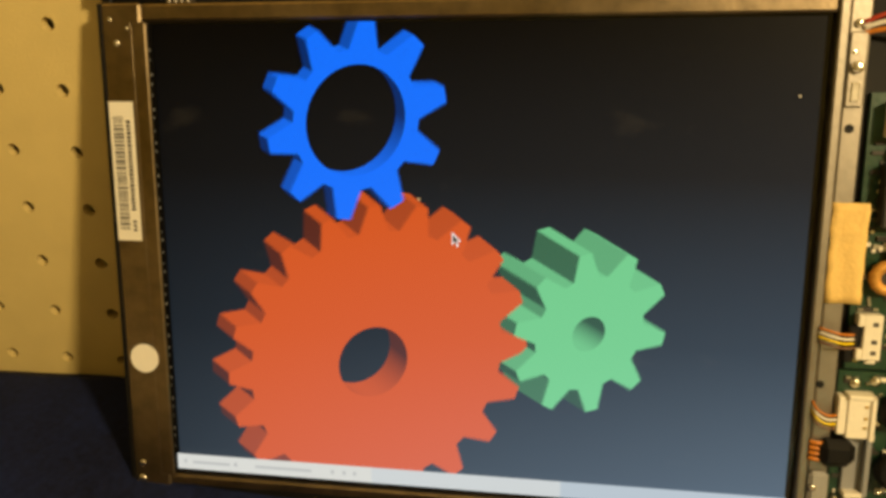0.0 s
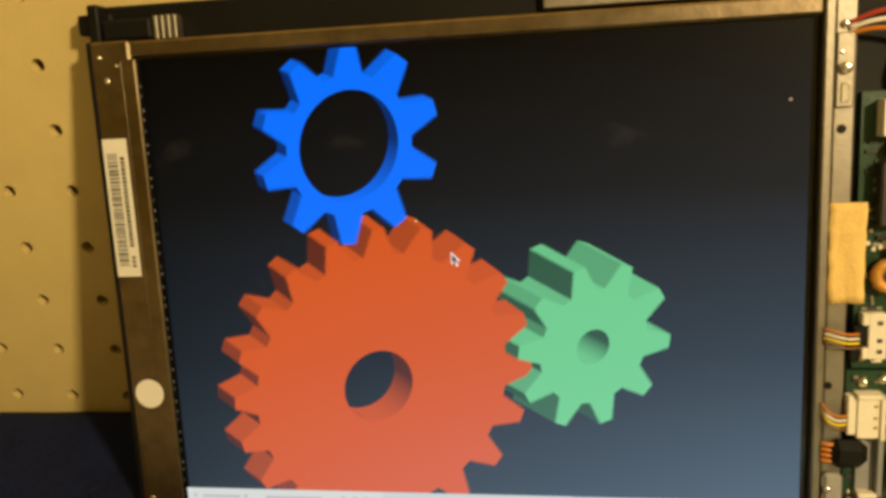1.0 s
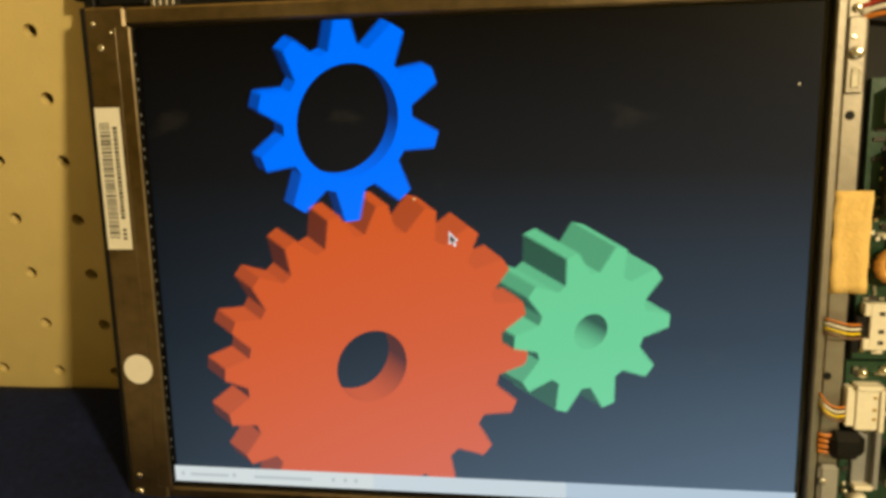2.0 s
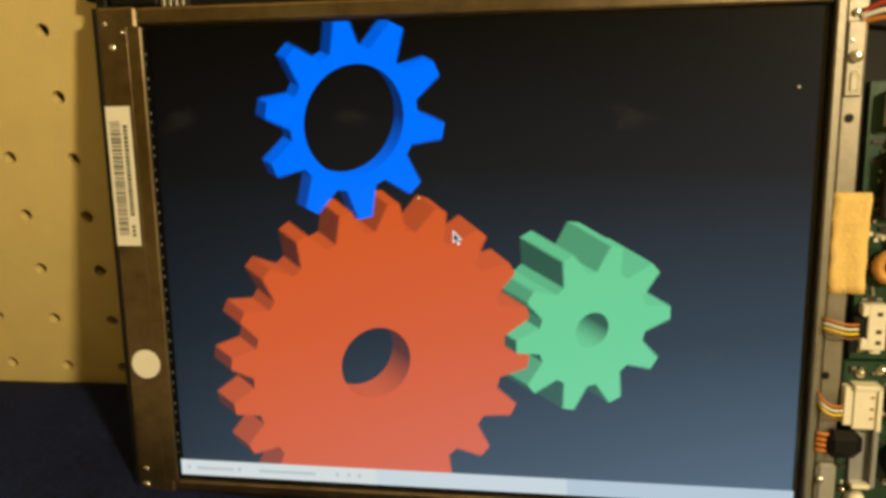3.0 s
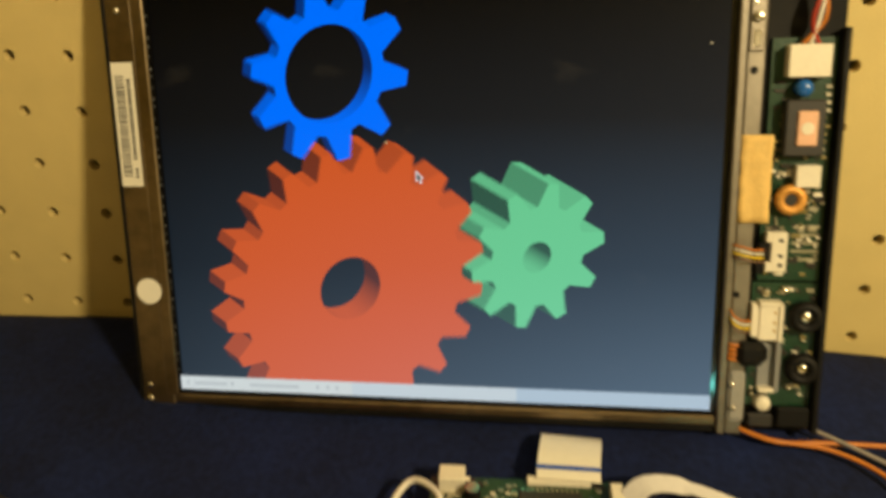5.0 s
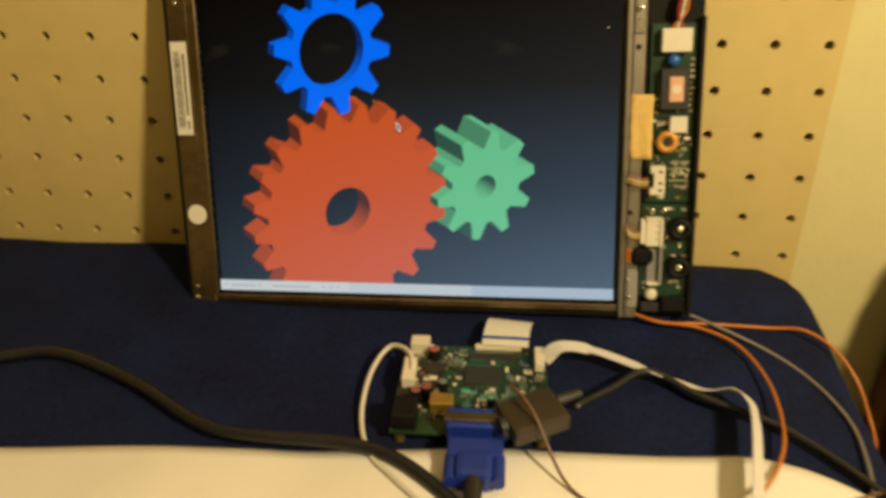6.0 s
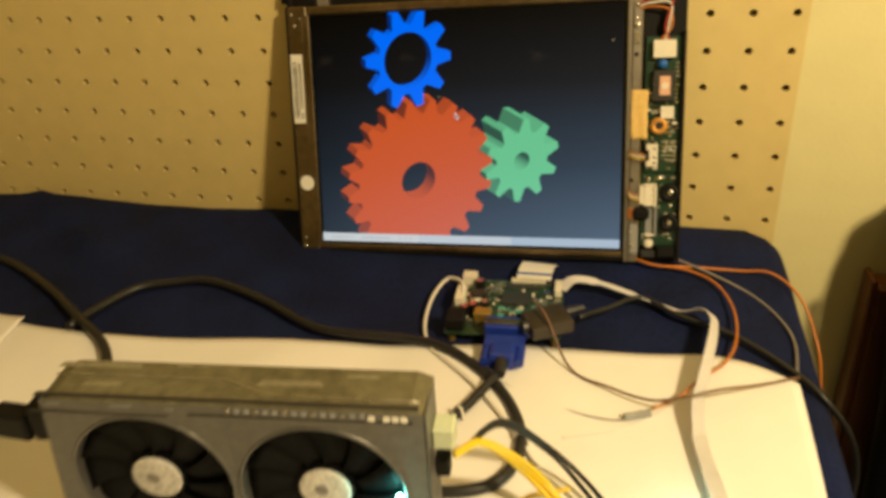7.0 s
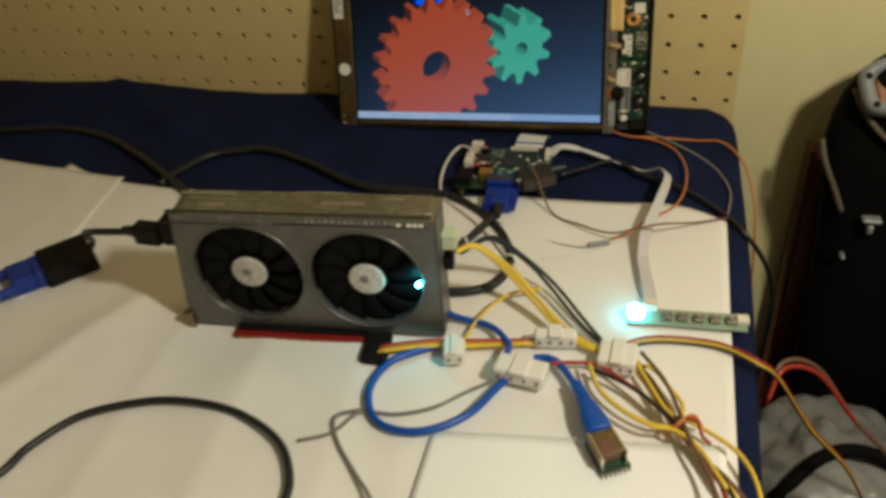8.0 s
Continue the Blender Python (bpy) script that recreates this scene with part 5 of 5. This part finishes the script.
    part("body", box(*mm(-4, 14, -5.0, 5.0, -6.5, 6.5), 0.0015, seg=2), M_BLACK, ob)
    part("strain_relief", disc(0.0138, 0, 0, 0.0042, 0.010, "x", 12, r2=0.0028), M_CABLE, ob)


# ---- beside the table ----
def build_side():
    w = thing("wooden_board", pose(0.279, 0.3165, 0, 0, 0, 0), "dark brown wooden board standing against the wall", "board")
    part("panel", box(0.0, 0.40, 0.0, 0.022, 0.0, 0.716, 0.003), M_WOOD, w)
    part("edge_strip", box(-0.004, 0.0, 0.0, 0.022, 0.0, 0.720, 0.001), M_WOOD, w)
    b = thing("equipment_bag", pose(0, 0, 0), "black nylon bag with olive piping and a grey tray on top", "bag")
    outline = ((0.05, 0.305), (0.35, 0.300), (0.55, 0.294), (0.61, 0.290), (0.68, 0.285), (0.715, 0.280), (0.748, 0.2760), (0.772, 0.2775), (0.790, 0.282), (0.805, 0.289), (0.816, 0.298), (0.826, 0.310), (0.834, 0.326), (0.841, 0.345), (0.846, 0.370))
    bm = bmesh.new()
    rings = []
    for z, left in outline:
        top = max(0.0, (z - 0.77) / 0.076)
        hd = 0.029 * math.sqrt(max(0.04, 1 - 0.9 * top * top))
        cx, hw = (left + 0.56) / 2, (0.56 - left) / 2
        ring = []
        for i in range(40):
            t = 2 * math.pi * i / 40
            co, si = math.cos(t), math.sin(t)
            x = cx + hw * math.copysign(abs(co) ** 0.7, co)
            y = 0.285 + hd * math.copysign(abs(si) ** 0.8, si)
            k2 = 0.004 * noise.noise((x * 24, y * 24, z * 16))
            ring.append(bm.verts.new((x + k2, y + k2, z)))
        rings.append(ring)
    for p, q in zip(rings, rings[1:]):
        for i in range(40):
            bm.faces.new((p[i], p[(i + 1) % 40], q[(i + 1) % 40], q[i]))
    bm.faces.new(rings[0][::-1])
    bm.faces.new(rings[-1])
    part("body", bm, M_BAG, b, smooth=True)
    part("foot", box(0.32, 0.54, 0.262, 0.308, 0.0, 0.05, 0.004), M_BAG, b)
    part("piping", tube([(0.2730, 0.280, 0.752), (0.2760, 0.274, 0.740), (0.2805, 0.270, 0.729), (0.287, 0.267, 0.716), (0.297, 0.264, 0.694)], 0.0026), M_PIPING, b, "olive piping", True)
    part("piping", tube([(0.287, 0.275, 0.799), (0.294, 0.267, 0.786), (0.306, 0.261, 0.772), (0.322, 0.257, 0.760), (0.345, 0.255, 0.752)], 0.0024), M_PIPING, b, "olive piping", True)
    # grey rimmed tray let into the sloping shoulder
    seat = pose(0.332, 0.268, 0.812, 48, -18, 0)
    rim = bmesh.new()
    loops = []
    for i in range(40):
        t = 2 * math.pi * i / 40
        co, si = math.cos(t), math.sin(t)
        ex, ey = math.copysign(abs(co) ** 0.5, co), math.copysign(abs(si) ** 0.5, si)
        loops.append([rim.verts.new(seat @ Vector((q * ex * 0.042, q * ey * 0.020 + (q - 1) * 0.015 * ey, z))) for q, z in ((1.06, -0.008), (1.08, 0.002), (1.0, 0.007), (0.86, 0.006), (0.80, -0.002))])
    for p, q in zip(loops, loops[1:] + loops[:1]):
        for k in range(4):
            rim.faces.new((p[k], q[k], q[k + 1], p[k + 1]))
    tray = part("top_tray", rim, M_GREYPL, b, "grey plastic tray rim", True)
    ins = box(-0.034, 0.034, -0.0145, 0.0145, -0.006, 0.0005, 0.002)
    ins.transform(seat)
    part("tray_insert", ins, mat("dull_orange_board", (0.30, 0.13, 0.06), 0.55, var=0.3, scale=120), tray, "orange insert")
    for x, y in ((-0.036, -0.013), (-0.037, 0.010), (-0.016, -0.0175)):
        stud = disc(x, y, 0.0055, 0.0025, 0.0015, "z", 12, dome=0.001)
        stud.transform(seat)
        part("tray_stud", stud, M_BLACK, tray, smooth=True)
    for x, z, w, h in ((0.312, 0.690, 0.015, 0.004), (0.317, 0.680, 0.005, 0.008), (0.303, 0.652, 0.004, 0.004)):
        part("buckle", box(x, x + w, 0.252, 0.262, z, z + h, 0.0015), M_GREYPL, b)
    k = thing("storage_box", pose(0.400, 0.030, 0.0), "dark reddish-brown box standing on the black crate", "box")
    part("body", box(0.0, 0.24, 0.0, 0.20, 0.4285, 0.610, 0.004), mat("dark_red_board", (0.055, 0.012, 0.006), 0.6, var=0.25, scale=25), k)
    part("lid", box(-0.004, 0.244, -0.003, 0.203, 0.6105, 0.630, 0.004), M_BAG, k)
    s = thing("plastic_bag", pose(0.318, 0.150, 0.0), "crumpled translucent white plastic bag on a dark crate", "bag")
    bm = bmesh.new()
    bmesh.ops.create_icosphere(bm, subdivisions=5, radius=0.075)
    for v in bm.verts:
        f = 1 + 0.25 * noise.noise(v.co * 19) + 0.16 * abs(noise.noise(v.co * 48)) + 0.04 * noise.noise(v.co * 120)
        v.co = Vector((v.co.x * f * 0.95, v.co.y * f * 1.15, max(-0.045, v.co.z * f * 0.8) + 0.475))
    part("sack", bm, M_POUCH, s, smooth=True)
    part("sack_strap", tube([(-0.06, -0.05, 0.515), (-0.02, -0.02, 0.545), (0.02, -0.015, 0.545), (0.06, -0.03, 0.52)], 0.006), M_BAG, s, "black strap across the bag", True)
    c = thing("crate", pose(0.318, 0.150, 0.0), "black crate standing beside the table", "crate")
    part("body", box(-0.060, 0.33, -0.14, 0.085, 0.0, 0.428, 0.004), M_BAG, c)
    for m, o in ((M_WIRE_RED, 0.0), (M_WIRE_BROWN, 0.006)):
        cable("floor_wire", [(0.2225, 0.040 + o, T - 0.055), (0.232, 0.056 + o, T - 0.038), (0.258, 0.072 + o, T - 0.055), (0.290, 0.078, T - 0.10), (0.326, 0.078, T - 0.14), (0.36, 0.076, T - 0.20)], 0.0016, m, "reddish wire trailing beside the table", "wire")


def motions():
    red, blue, green = (next(g for g in GEARS if g.name == n) for n in ("red_gear", "blue_gear", "green_gear"))
    times = [0.25 * k for k in range(33)]
    # the drawing does not run at quite an even pace
    lag = ((0.0, 0.0), (1.0, -0.4), (3.5, -1.4), (5.5, 2.0), (8.1, 2.0))
    turn = {}
    for t in times:
        (a, p), (b, q) = next(k for k in zip(lag, lag[1:]) if k[0][0] <= t < k[1][0])
        turn[t] = 8.4 + 70.0 * t + p + (q - p) * (t - a) / (b - a)
    walk(red, [(t, pose(0, 0, 0, 0, 0, turn[t])) for t in times])
    walk(green, [(t, pose(0, 0, 0, 0, 0, -2 * turn[t] - 9)) for t in times])
    walk(blue, [(t, pose(0, 0, 0, 0, 0, -2 * turn[t] - 25)) for t in times])


build_room()
build_table()
build_papers()
build_panel()
build_controller()
build_plugs()
build_cables()
build_power_plugs()
build_card()
build_side()
motions()
